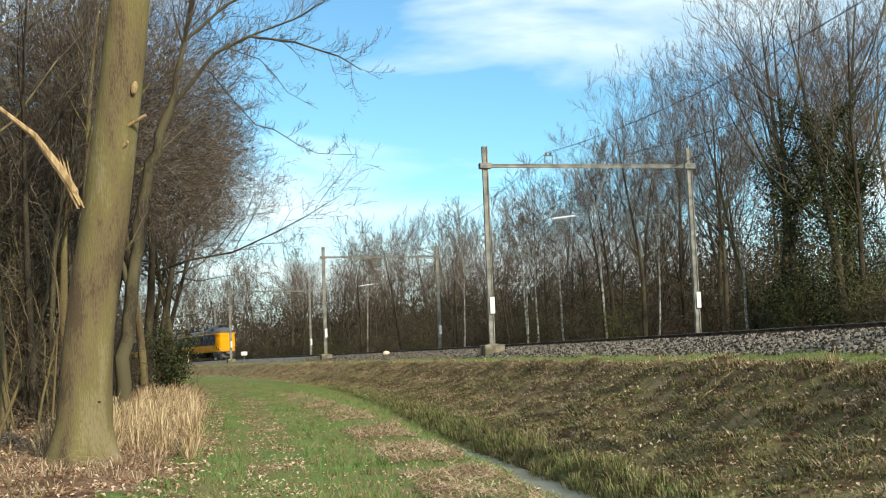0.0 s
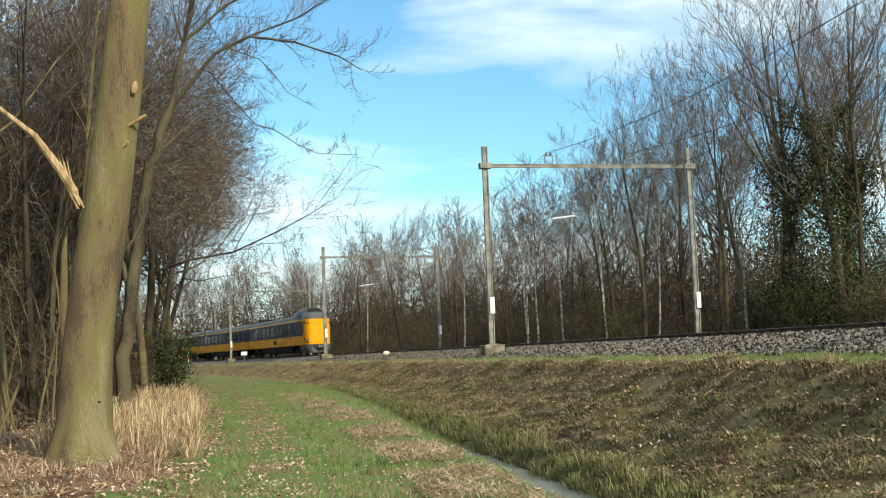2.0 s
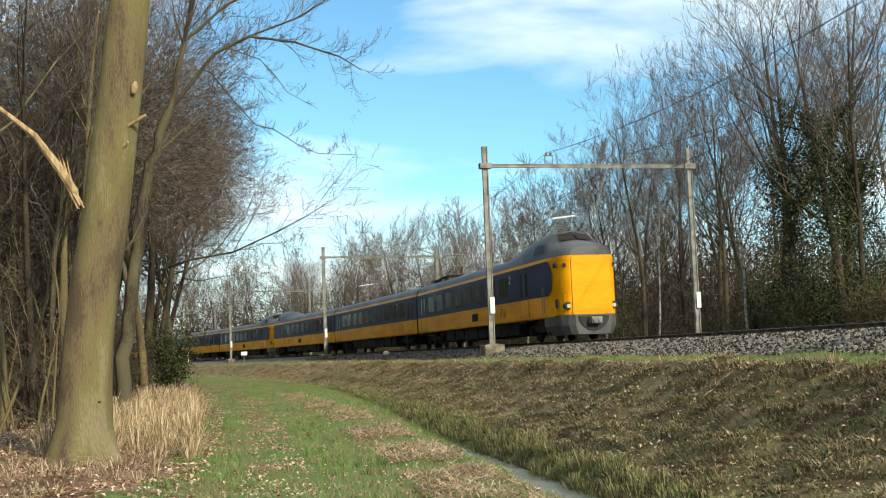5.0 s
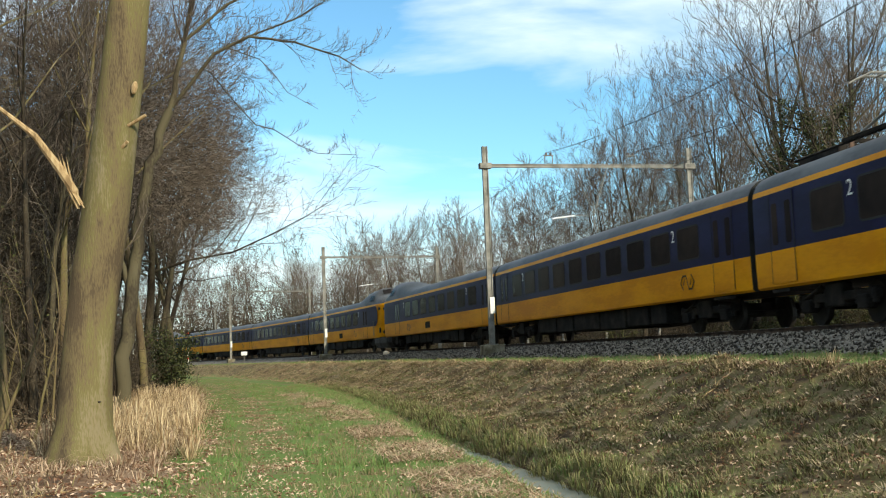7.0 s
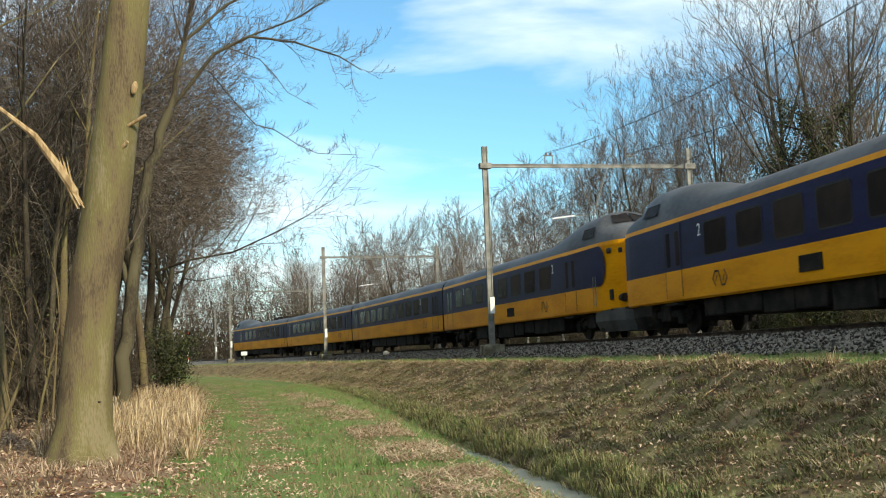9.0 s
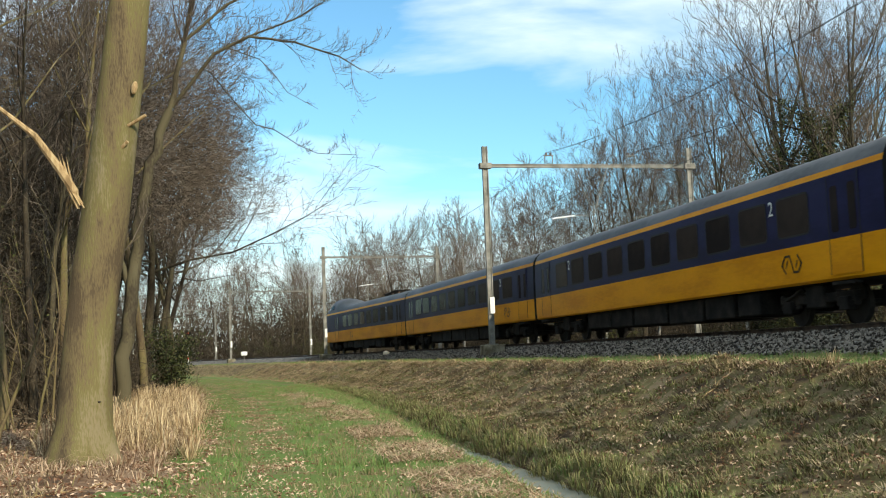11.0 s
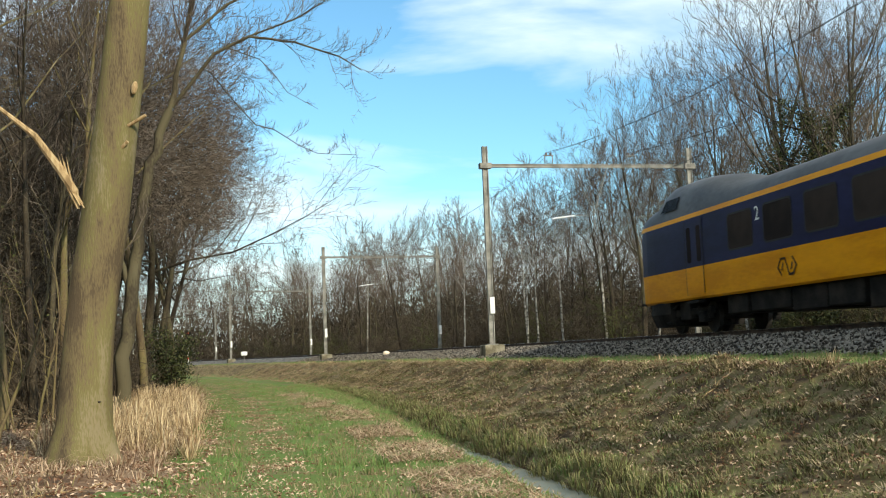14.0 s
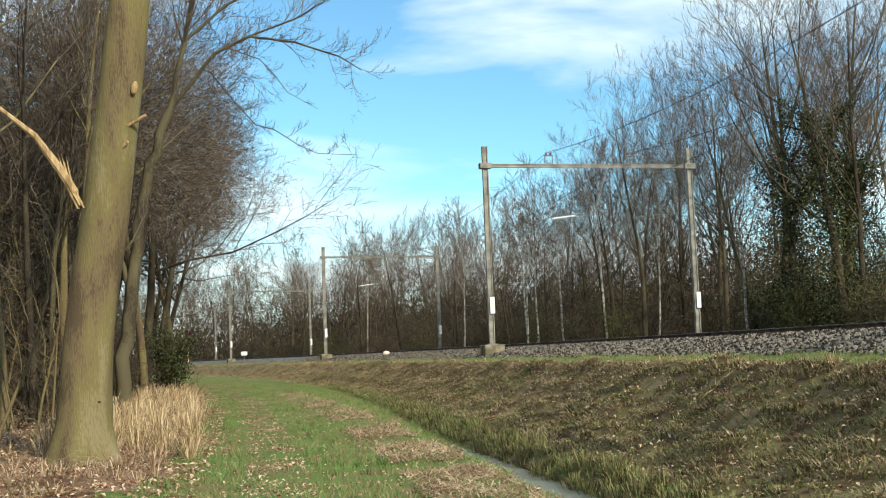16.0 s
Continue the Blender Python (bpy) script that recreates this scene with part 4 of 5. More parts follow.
# the wood on the near side
left, inner = [], []
for s in np.arange(-24, 120, 4.8):
    left.append((s + rng.uniform(-1.5, 1.5), -19.5 - rng.uniform(0, 4), rng.uniform(12.5, 17)))
for s in np.arange(-30, 120, 3.6):
    inner.append((s + rng.uniform(-1.5, 1.5), -25 - rng.uniform(0, 10), rng.uniform(13, 18)))
# unseen trees behind the camera, added to keep sky light off the train's side
for s in np.arange(-170, -55, 9.0):
    inner.append((s, -21 - rng.uniform(0, 6), rng.uniform(13, 17)))
left = [q for q in left if (at(q[0], q[1]) - Vector((-5.2, 16.0, 0))).length > 4]
rng.shuffle(left)
rng.shuffle(inner)
plant_wood(left, (51, 52, 53, 54), 16.0, 0.17, SLIM, BARK, TWIG, "slender bare woodland tree with mossy bark", "trees of the near wood")
# inner crowns get the twig colour with shade already in it
plant_wood(inner, (55, 56, 57), 16.0, 0.17, dict(FARTREE, forks=(17, 8, 10), least=0.02), BARK, SHADED_SCRUB, "bare tree inside the near wood", "trees of the near wood")
plant_wood([(19, -17.4, 15), (27, -16.9, 14), (6.5, -18.2, 15), (38, -17.5, 14), (12, -20.5, 16), (52, -17.0, 13), (23, -16.4, 15), (33, -16.6, 14.5), (15, -20.5, 15.5), (29, -20.4, 16), (44, -20.2, 14.5), (60, -20, 13.5), (2, -20.2, 15.5), (36, -20.5, 16.5)], (61, 62, 63), 15.0, 0.24, SPREAD, BARK, TWIG, "bare spreading oak leaning over the meadow's edge", "oaks of the near wood", lean=(0.05, 0.03))
deep = [(s + rng.uniform(-3, 3), lat + rng.uniform(-5, 5), rng.uniform(14, 18)) for s in np.arange(-40, 200, 17.0) for lat in (-42, -55)]
deep += [(s + rng.uniform(-2, 2), lat + rng.uniform(-3, 3), rng.uniform(13, 17)) for s in np.arange(100, 330, 17.0) for lat in (-17, -25)]
plant_wood(deep, (35, 36), 17.0, 0.2, FARTREE, BARK, SHADED_SCRUB, "bare tree deep in the near wood", "trees of the near wood")


# the big tree beside the path
def build_big_tree():
    r = np.random.default_rng(5)
    root = empty("tree", pose(-5.3, 16.2, -1.55), "large smooth mossy beech trunk with a torn branch beside the path", "tree")
    spine = [(0.0, -0.15), (0.0, 0.05), (0.01, 0.3), (0.03, 0.7), (0.05, 1.2), (0.09, 2.0), (0.17, 2.8), (0.3, 3.6), (0.42, 4.44), (0.54, 5.28), (0.64, 6.13), (0.74, 7.0), (0.86, 8.2), (0.95, 10.0), (1.0, 12.5)]
    rad = [0.7, 0.6, 0.49, 0.395, 0.365, 0.345, 0.355, 0.355, 0.345, 0.33, 0.31, 0.29, 0.27, 0.22, 0.15]
    # resample the spine finely and give the stem buttresses and bulges
    zs = np.concatenate([np.arange(-0.15, 1.4, 0.12), np.arange(1.4, 12.6, 0.25)])
    sx = np.interp(zs, [z for _, z in spine], [x for x, _ in spine])
    rr = np.interp(zs, [z for _, z in spine], rad)
    n = 28
    v, f = [], []
    for i, z in enumerate(zs):
        for j in range(n):
            a = 2 * math.pi * j / n
            flare = max(0.0, 1 - (z + 0.15) / 1.0)
            k = 1 + 0.16 * flare * math.cos(5 * a + 1.0) + 0.10 * flare * math.cos(3 * a) + 0.03 * math.sin(2 * a + z * 0.9) + 0.02 * math.sin(3 * a - z * 1.7)
            v.append((sx[i] + rr[i] * k * math.cos(a), 0.12 * math.sin(z * 0.4) + rr[i] * k * math.sin(a), z))
        if i:
            for j in range(n):
                a, b = (i - 1) * n + j, (i - 1) * n + (j + 1) % n
                f.append((a, b, b + n, a + n))
    mesh_part("trunk", v, f, BARK_BIG, root, "mossy grey-green bark", sm=True)
    wood, fine = Tubes(), Tubes()
    for z, a in ((8.3, 0.3), (8.9, 2.6), (9.5, 4.2), (10.2, 1.2), (10.9, 3.3), (11.4, 5.4), (12.2, 0.6), (12.4, 2.0)):
        grow(r, wood, fine, np.array((0.93, 0, z)), unit(np.array((math.cos(a), math.sin(a), 0.9))), 5.5, 0.11, 1, OAK)
    mesh_part("limbs", wood.v, wood.f, BARK_BIG, root, sm=True)
    mesh_part("crown", fine.v, fine.f, TWIG, root)
    # the torn branch: pale split wood
    tb = Tubes()
    tb.add([np.array(p) for p in ((0.03, -0.2, 3.95), (0.0, -0.25, 4.08), (-0.2, -0.3, 4.42), (-0.53, -0.38, 4.9), (-1.12, -0.5, 5.4), (-1.7, -0.6, 5.75))], [0.015, 0.06, 0.064, 0.046, 0.026, 0.018], 7)
    for k in range(9):
        o = r.normal(0, 0.022, 3)
        tb.add([np.array((0.08, -0.25, 3.86)) + o * 1.5, np.array((-0.05, -0.28, 4.12)) + o, np.array((-0.14 + o[0] * 2, -0.3, 4.5 + o[2] * 4))], [0.012, 0.024, 0.004], 4)
    mesh_part("torn_branch", tb.v, tb.f, RAWWOOD, root, "pale split branch hanging broken")
    sc = bmesh.new()
    bmesh.ops.create_uvsphere(sc, u_segments=14, v_segments=8, radius=1.0, matrix=pose(0.86, -0.17, 5.6, 0, 12, 0) @ Matrix.Diagonal((0.045, 0.05, 0.1, 1)))
    part("branch_scar", sc, RAWWOOD, root, "pale oval branch scar", sm=True)
    for x, z, l in ((0.83, 5.1, 0.2), (0.68, 4.72, 0.08), (0.3, 0.98, 0.02)):
        part("branch_stub", rods(((x - 0.08, -0.12, z - 0.05), (x + l, -0.2, z + 0.08), 0.026)), RAWWOOD if z > 2 else BARK, root, "short broken stub")


build_big_tree()


# the tree whose limbs hang over the meadow
def build_overhang():
    r = np.random.default_rng(9)
    root = empty("tree", pose(-9.35, 32.0, -1.5), "bare mossy tree with long drooping limbs over the meadow", "tree")
    wood, fine = Tubes(), Tubes()
    def limb(points, r0, r1, twigs, reach, n=7):
        twigs = int(twigs * 0.9)
        if twigs:
            r0, r1 = r0 * 0.72, r1 * 0.8
        pts = [np.array((x, y, z)) for x, y, z in points]
        out = []
        for a, b in zip(pts, pts[1:]):
            for k in range(4):
                out.append(a + (b - a) * k / 4 + r.normal(0, r1 * 0.5, 3) * (len(out) > 0))
        out.append(pts[-1])
        rad = np.linspace(r0, r1, len(out))
        wood.add(out, list(rad), n)
        for k in range(twigs):
            i = r.integers(max(1, len(out) // 4), len(out) - 1)
            d = unit(out[i + 1] - out[i])
            d = unit(d + unit(r.normal(0, 1, 3)) * 0.8 + np.array((0, 0, 0.05)))
            grow(r, wood, fine, out[i], d, reach * r.uniform(0.4, 1.1), max(0.01, rad[i] * 0.35), 2, dict(OAK, forks=(0, 0, 6, 4), least=0.0062))
    y = -0.5
    limb([(0.1, y, -0.2), (0.34, y, 2.25), (0.6, y, 4.16), (0.78, y, 5.77), (1.12, y, 7.23), (1.63, y, 8.77)], 0.23, 0.13, 0, 1)
    limb([(0.5, y, 3.2), (0.25, y - 0.2, 4.6), (0.2, y - 0.3, 6.4), (0.3, y - 0.3, 8.5), (0.2, y, 11)], 0.11, 0.05, 14, 2.2)
    limb([(1.63, y, 8.77), (2.06, y, 10.67), (2.33, y, 12), (3.0, y, 14.5)], 0.12, 0.05, 22, 2.4)
    limb([(1.63, y, 8.77), (2.96, y, 10.39), (3.95, y, 10.85), (5.25, y, 10.63), (6.55, y, 10.17), (7.19, y, 9.73)], 0.085, 0.014, 26, 1.4)
    limb([(3.95, y, 10.85), (5.27, y, 11.3), (6.1, y, 11.78), (7.2, y, 12.7)], 0.04, 0.014, 18, 1.2)
    limb([(2.1, y, 10.8), (3.31, y, 11.8), (4.5, y, 12.4), (5.8, y, 13.3)], 0.07, 0.02, 22, 1.7)
    limb([(2.6, y, 9.95), (2.85, y, 9.8), (3.38, y, 9.09), (4.09, y, 8.25), (4.61, y, 8.1), (5.34, y, 7.6), (5.86, y, 7.35), (7.0, y, 7.26)], 0.032, 0.008, 12, 0.7)
    limb([(3.3, y, 10.55), (4.26, y, 10.17), (4.65, y, 9.72), (5.04, y, 9.16), (5.89, y, 8.65)], 0.022, 0.008, 7, 0.5)
    mesh_part("trunk", wood.v, wood.f, BARK, root, "mossy trunk and limbs", sm=True)
    mesh_part("crown", fine.v, fine.f, TWIG, root)


build_overhang()
# companions of it
plant_wood([(-13.5, -18.6, 15), (-16.6, -18.5, 13), (-21.8, -19.9, 15), (-12.4, -19.6, 14), (-3, -17.8, 14), (-8.5, -18.8, 15)], (81, 82), 15.0, 0.19, SLIM, BARK_BIG, TWIG, "mossy woodland tree at the edge of the near wood", "trees of the near wood", lean=(0.03, 0.0))
# thin saplings in front of the dark wood
sap = [(s, lat, h) for s, lat, h in ((-25.5, -18.6, 4.5), (-21.5, -18.8, 5), (-28.5, -18.7, 5.5), (-27, -19.6, 6), (-24, -20.2, 5), (-30, -19.5, 6), (-22.5, -19.4, 4), (-31.5, -18.9, 5), (-29.5, -20.5, 7), (-26, -21, 6), (-19, -19.3, 5), (-33, -19.6, 6.5), (-18.5, -20.5, 6))]
plant_wood(sap, (85, 86, 87), 5.0, 0.035, SAPLING, BARK_BIG, TWIG, "thin crooked pale sapling at the wood's edge", "saplings", lean=(0.15, 0.05))


# ---- undergrowth ----
def scatter(template, spots, scales, rng):
    """Copies of a small mesh (verts, quads, triangles) joined into one."""
    V, F = template
    V = np.array(V)
    quads = np.array([q if len(q) == 4 else (*q, -1) for q in F])
    vs, fs = [], []
    for k, (p, sc) in enumerate(zip(spots, scales)):
        a = rng.uniform(0, 6.28)
        c, s = math.cos(a), math.sin(a)
        R = np.array(((c, -s, 0), (s, c, 0), (0, 0, 1))) * sc
        vs.append(V @ R.T + np.array(p))
        fs.append(np.where(quads >= 0, quads + k * len(V), -1))
    faces = [tuple(q) if q[3] >= 0 else tuple(q[:3]) for q in np.concatenate(fs).tolist()]
    return np.concatenate(vs).tolist(), faces


def shrub_template(seed, stems, H, r0, spec):
    r = np.random.default_rng(seed)
    tb = Tubes()
    for k in range(stems):
        a = r.uniform(0, 6.28)
        d = unit(np.array((math.cos(a) * 0.35, math.sin(a) * 0.35, 1.0)))
        grow(r, tb, tb, np.array((math.cos(a) * 0.5 * r.random(), math.sin(a) * 0.5 * r.random(), -0.1)), d, H * r.uniform(0.6, 1.1), r0, 1, dict(spec, levels=3, forks=(0,) + spec["forks"], **{"from": (0,) + spec["from"]}, angle=(0,) + spec["angle"], ratio=(0,) + spec["ratio"], thin=(0,) + spec["thin"]))
    return tb.v, tb.f


SHRUB_A = shrub_template(301, 8, 3.6, 0.03, SHRUB)
SHRUB_B = shrub_template(302, 8, 4.4, 0.035, SHRUB)
THICK = shrub_template(303, 9, 4.5, 0.04, dict(THICKET, forks=(8, 6)))
COPSE = shrub_template(304, 9, 7.5, 0.045, dict(THICKET, forks=(10, 6), ratio=(0.3, 0.55), least=0.011))
r = np.random.default_rng(17)
for tpl, mat, count, lo, hi in ((SHRUB_A, SHADED_SCRUB, 60, 10, 18), (SHRUB_B, BUDS, 60, 10.5, 24), (COPSE, SHADED_SCRUB, 40, 15, 26), (COPSE, SHADED_SCRUB, 25, 22, 36)):
    sp = [put(r.uniform(-12 if hi < 25 else (22 if hi < 30 else 45), 150), r.uniform(lo, hi)) for k in range(count)]
    v, f = scatter(tpl, sp, r.uniform(0.7, 1.25, count), r)
    tagged(mesh_part("undergrowth", v, f, mat), "leafless brown and budding undergrowth below the trees", "undergrowth", kind="stuff")
for label, s0, s1, l0, l1, k0, k1, count in (("dense bare wood far behind the railway", 62, 190, 36, 62, 2.0, 2.9, 35), ("dense bare wood far behind the railway", 190, 330, 12, 50, 1.8, 3.2, 30), ("bare thicket far up the line", 100, 320, -34, -13, 1.2, 2.4, 30)):
    sp = [put(r.uniform(s0, s1), r.uniform(l0, l1)) for k in range(count)]
    v, f = scatter(THICK, sp, r.uniform(k0, k1, count), r)
    tagged(mesh_part("far_woods", v, f, SHADED_SCRUB), label, "wood", kind="stuff")
sp = [put(r.uniform(-34, 80), -18.3 - r.uniform(0, 1) ** 1.2 * 8) for k in range(45)]
v, f = scatter(SHRUB_A, sp, r.uniform(0.5, 1.2, 45), r)
tagged(mesh_part("undergrowth", v, f, SHADED_SCRUB), "tangled leafless undergrowth in the near wood", "undergrowth", kind="stuff")
sp = [put(r.uniform(-36, 110), -22 - r.uniform(0, 1) * 22) for k in range(40)]
v, f = scatter(COPSE, sp, r.uniform(0.8, 2.0, 40), r)
tagged(mesh_part("undergrowth", v, f, SHADED_SCRUB), "dense leafless thicket deep in the near wood", "undergrowth", kind="stuff")


def brushwood(n, s0, s1, l0, l1, tall, label, size=0.32, wide=0.09, power=1.25, mat=SHADED_SCRUB):
    """Fine dead twigs of a dense thicket, thinning out upwards."""
    s = r.uniform(s0, s1, n)
    lat = r.uniform(l0, l1, n)
    x, y, h = line(s)
    px, py = x + lat * np.cos(h), y + lat * np.sin(h)
    top = tall * (0.75 + 0.35 * np.sin(s * 0.31 + lat * 0.2) + 0.2 * np.sin(s * 0.83))
    c = np.stack([px, py, ground_z(s, lat) + top * r.random(n) ** power], 1)
    a = unit_rows(r.normal(0, 1, (n, 3)) * np.array((0.7, 0.7, 1.2)))
    b = unit_rows(np.cross(a, r.normal(0, 1, (n, 3))))
    k = size * r.uniform(0.5, 1.5, (n, 1))
    v = np.stack([c - a * k - b * k * wide, c + a * k, c - a * k + b * k * wide], 1).reshape(-1, 3)
    tagged(mesh_part("brushwood", v.tolist(), np.arange(3 * n).reshape(n, 3).tolist(), mat), label, "undergrowth", kind="stuff")


brushwood(115000, 14, 160, 20, 40, 8.5, "dense brown brushwood under the far trees", 0.36)
brushwood(125000, 50, 170, 32, 52, 12.5, "tall bare thicket behind the far trees", 0.5)
brushwood(70000, -14, 36, 16, 36, 8.5, "dense brown brushwood beyond the ivy-clad trees", 0.3)
brushwood(90000, 125, 330, 11, 50, 13.0, "tall bare thicket far up the line", 0.65)
brushwood(70000, 105, 330, -34, -13, 12.0, "brown thicket along the line's bend", 0.6)
brushwood(90000, -36, 100, -44, -24, 9.0, "tangled brushwood inside the near wood, coloured dark for its shade", 0.32)
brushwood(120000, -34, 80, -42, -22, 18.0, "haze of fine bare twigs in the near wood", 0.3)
brushwood(60000, 2, 46, -27, -19.5, 15.0, "fine brown twigs of the near wood's edge", 0.24, 0.06, 0.9, TWIG)
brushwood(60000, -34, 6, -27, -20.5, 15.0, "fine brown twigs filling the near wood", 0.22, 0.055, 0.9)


def twig_crown(s, lat, z, rs, rz, n, seed):
    """The outer haze of fine twigs of a spreading crown, growing outwards and up."""
    rr = np.random.default_rng(seed)
    d = unit_rows(rr.normal(0, 1, (n, 3)))
    k = rr.random((n, 1)) ** 0.45
    dents = 1 + 0.16 * np.sin(d[:, :1] * 5 + seed) + 0.14 * np.sin(d[:, 2:3] * 7 + d[:, 1:2] * 4)
    p = at(s, lat)
    c = np.array((p.x, p.y, height(s, lat) + z)) + d * k * dents * np.array((rs, rs, rz))
    a = unit_rows(d + rr.normal(0, 0.55, (n, 3)) + np.array((0, 0, 0.3)))
    b = unit_rows(np.cross(a, rr.normal(0, 1, (n, 3)))) * 0.011
    ln = rr.uniform(0.2, 0.6, (n, 1))
    v = np.stack([c - b, c + b, c + a * ln], 1).reshape(-1, 3)
    tagged(mesh_part("twig_haze", v.tolist(), np.arange(3 * n).reshape(n, 3).tolist(), TWIG), "haze of fine brown twigs round a spreading crown", "twigs", kind="stuff")


for n, (s, lat, z, rs, rz) in enumerate(((-12, -19, 10, 3.4, 5.0), (-5, -17.9, 10, 3.8, 4.8), (3, -17.3, 10.5, 4.2, 4.6), (9, -16.9, 10.6, 4.4, 4.3))):
    twig_crown(s, lat, z, rs, rz, 11500, 500 + n)


def build_evergreen(s, lat, h, w, count, seed, label):
    rr = np.random.default_rng(seed)
    root = empty("evergreen_shrub", Matrix.Translation(put(s, lat)), label, "shrub", "evergreen shrubs")
    tb = Tubes()
    tips = []
    for k in range(16):
        a = rr.uniform(0, 6.28)
        e = np.array((math.cos(a) * w * 0.5 * rr.uniform(0.3, 1), math.sin(a) * w * 0.5 * rr.uniform(0.3, 1), h * rr.uniform(0.35, 1.0)))
        mid = e * np.array((0.45, 0.45, 0.6))
        tb.add([np.zeros(3), mid, e], [0.03, 0.02, 0.008], 5)
        for q in np.linspace(0.25, 1, 10):
            tips.append(mid * q * 2 if q < 0.5 else mid + (e - mid) * (q * 2 - 1))
    mesh_part("stem", tb.v, tb.f, BARK, root)
    v, f = leaf_cloud(rr, np.array(tips), 0.2 * h / 2.4, count, 0.055)
    mesh_part("foliage", v.tolist(), f.tolist(), IVY, root, "dense dark green leaves")


build_evergreen(2.5, -16.9, 3.0, 2.8, 5200, 401, "dark evergreen holly bush among dry grass")
for n, (s, lat, h, w) in enumerate(((-17, -23, 5.5, 6), (-25, -24.5, 5, 6), (-9, -23, 4.5, 5), (-31, -23.5, 5, 5), (0, -23.5, 4, 5), (-20, -28, 6, 6), (-4, 13.5, 5, 4), (0.5, 12.5, 4, 4), (3, 15.5, 5.5, 4), (-1, 18, 6, 5), (7, 14, 4, 4), (5, 19, 6, 5))):
    build_evergreen(s, lat, h, w, 3600, 410 + n, "dark evergreen thicket inside the shaded wood" if lat < 0 else "dark evergreen bush beneath the trees beyond the line")


# ---- grass, straw, leaves ----
def blades(spots, h, w, lean, rng, bend=False):
    n = len(spots)
    a = rng.uniform(0, 6.283, n)
    d = np.stack([np.cos(a), np.sin(a), np.zeros(n)], 1)
    q = np.stack([-np.sin(a), np.cos(a), np.zeros(n)], 1)
    b = rng.uniform(0, 6.283, n)
    ln = np.stack([np.cos(b), np.sin(b), np.zeros(n)], 1) * (h * lean * rng.uniform(0.3, 1.3, n))[:, None]
    up = np.zeros((n, 3))
    up[:, 2] = h
    p0, p1 = spots - q * w / 2, spots + q * w / 2
    if not bend:
        tip = spots + up + ln
        v = np.stack([p0, p1, tip], 1).reshape(-1, 3)
        f = np.arange(3 * n).reshape(n, 3)
        return v.tolist(), f.tolist()
    m0, m1 = p0 + up * 0.65 + ln * 0.35, p1 + up * 0.65 + ln * 0.35
    tip = spots + up * 0.95 + ln * 1.2
    v = np.stack([p0, p1, m1, m0, tip], 1).reshape(-1, 3)
    i = np.arange(n)[:, None] * 5
    f = np.concatenate([i, i + 1, i + 2, i + 3], 1).tolist() + np.concatenate([i + 3, i + 2, i + 4], 1).tolist()
    return v.tolist(), f


def spread(n, s0, s1, l0, l1, rng, near=1.0, keep=None):
    """n places on the ground, denser towards the lower s when near > 1."""
    s = s0 + (s1 - s0) * rng.random(n) ** near
    lat = rng.uniform(l0, l1, n)
    x, y, h = line(s)
    px, py = x + lat * np.cos(h), y + lat * np.sin(h)
    z = ground_z(s, lat) + bumps(px, py, s, lat)
    p = np.stack([px, py, z], 1)
    if keep is not None:
        patch = np.sin(px * 1.1 + 1.5 * np.sin(py * 0.6)) * np.sin(py * 0.8 + 1.2 * np.sin(px * 0.7)) + 0.4 * np.sin(px * 3.1 + py * 1.9)
        p = p[keep(patch + rng.normal(0, 0.35, n), s, lat)]
    return p


def sward(name, mat, label, spots, h, w, lean, bend=False, category="grass"):
    hh = h * r.uniform(0.3, 1.3, len(spots))
    v, f = blades(spots, hh, w, lean, r, bend)
    return tagged(mesh_part(name, v, f, mat), label, category, kind="stuff")


def tufts(centres, count, h, w, reach, lean, seed):
    """Clumps of blades that lean outwards from their centres."""
    rr = np.random.default_rng(seed)
    n = len(centres)
    size = np.repeat(rr.uniform(0.45, 1.5, n), count)
    c = np.repeat(centres, count, axis=0)
    a = rr.uniform(0, 6.283, n * count)
    out = np.stack([np.cos(a), np.sin(a), np.zeros(n * count)], 1)
    q = np.stack([-np.sin(a), np.cos(a), np.zeros(n * count)], 1) * w / 2
    k = rr.random(n * count)
    base = c + out * (reach * size * k * 0.5)[:, None]
    up = np.zeros((n * count, 3))
    up[:, 2] = h * size * rr.uniform(0.5, 1.2, n * count)
    far = out * (h * size * lean * (0.3 + k))[:, None]
    mid = base + up * 0.75 + far * 0.35
    tip = base + up * rr.uniform(0.6, 1.05, (n * count, 1)) + far
    v = np.stack([base - q, base + q, mid + q * 0.8, mid - q * 0.8, tip], 1).reshape(-1, 3)
    i = np.arange(n * count)[:, None] * 5
    return v.tolist(), np.concatenate([i, i + 1, i + 2, i + 3], 1).tolist() + np.concatenate([i + 3, i + 2, i + 4], 1).tolist()


def tussocks(name, mat, label, centres, count, h, w, reach, lean, seed):
    v, f = tufts(centres, count, h, w, reach, lean, seed)
    tagged(mesh_part(name, v, f, mat), label, "grass", kind="stuff")


TRACK = -14.05
sward("meadow_grass", GRASS, "short green meadow grass with brown patches", spread(95000, -46, 62, -15.7, -11.3, r, 2.6, lambda p, s, l: (p > -0.35) & (np.abs(l - TRACK) > 0.3 + 0.25 * p)), 0.085, 0.012, 0.7)
sward("meadow_grass", DULL, "withered grass between the green patches", spread(42000, -46, 62, -15.9, -11.2, r, 2.6, lambda p, s, l: (p < 0.1) | (np.abs(l - TRACK) < 0.4)), 0.065, 0.012, 1.1)
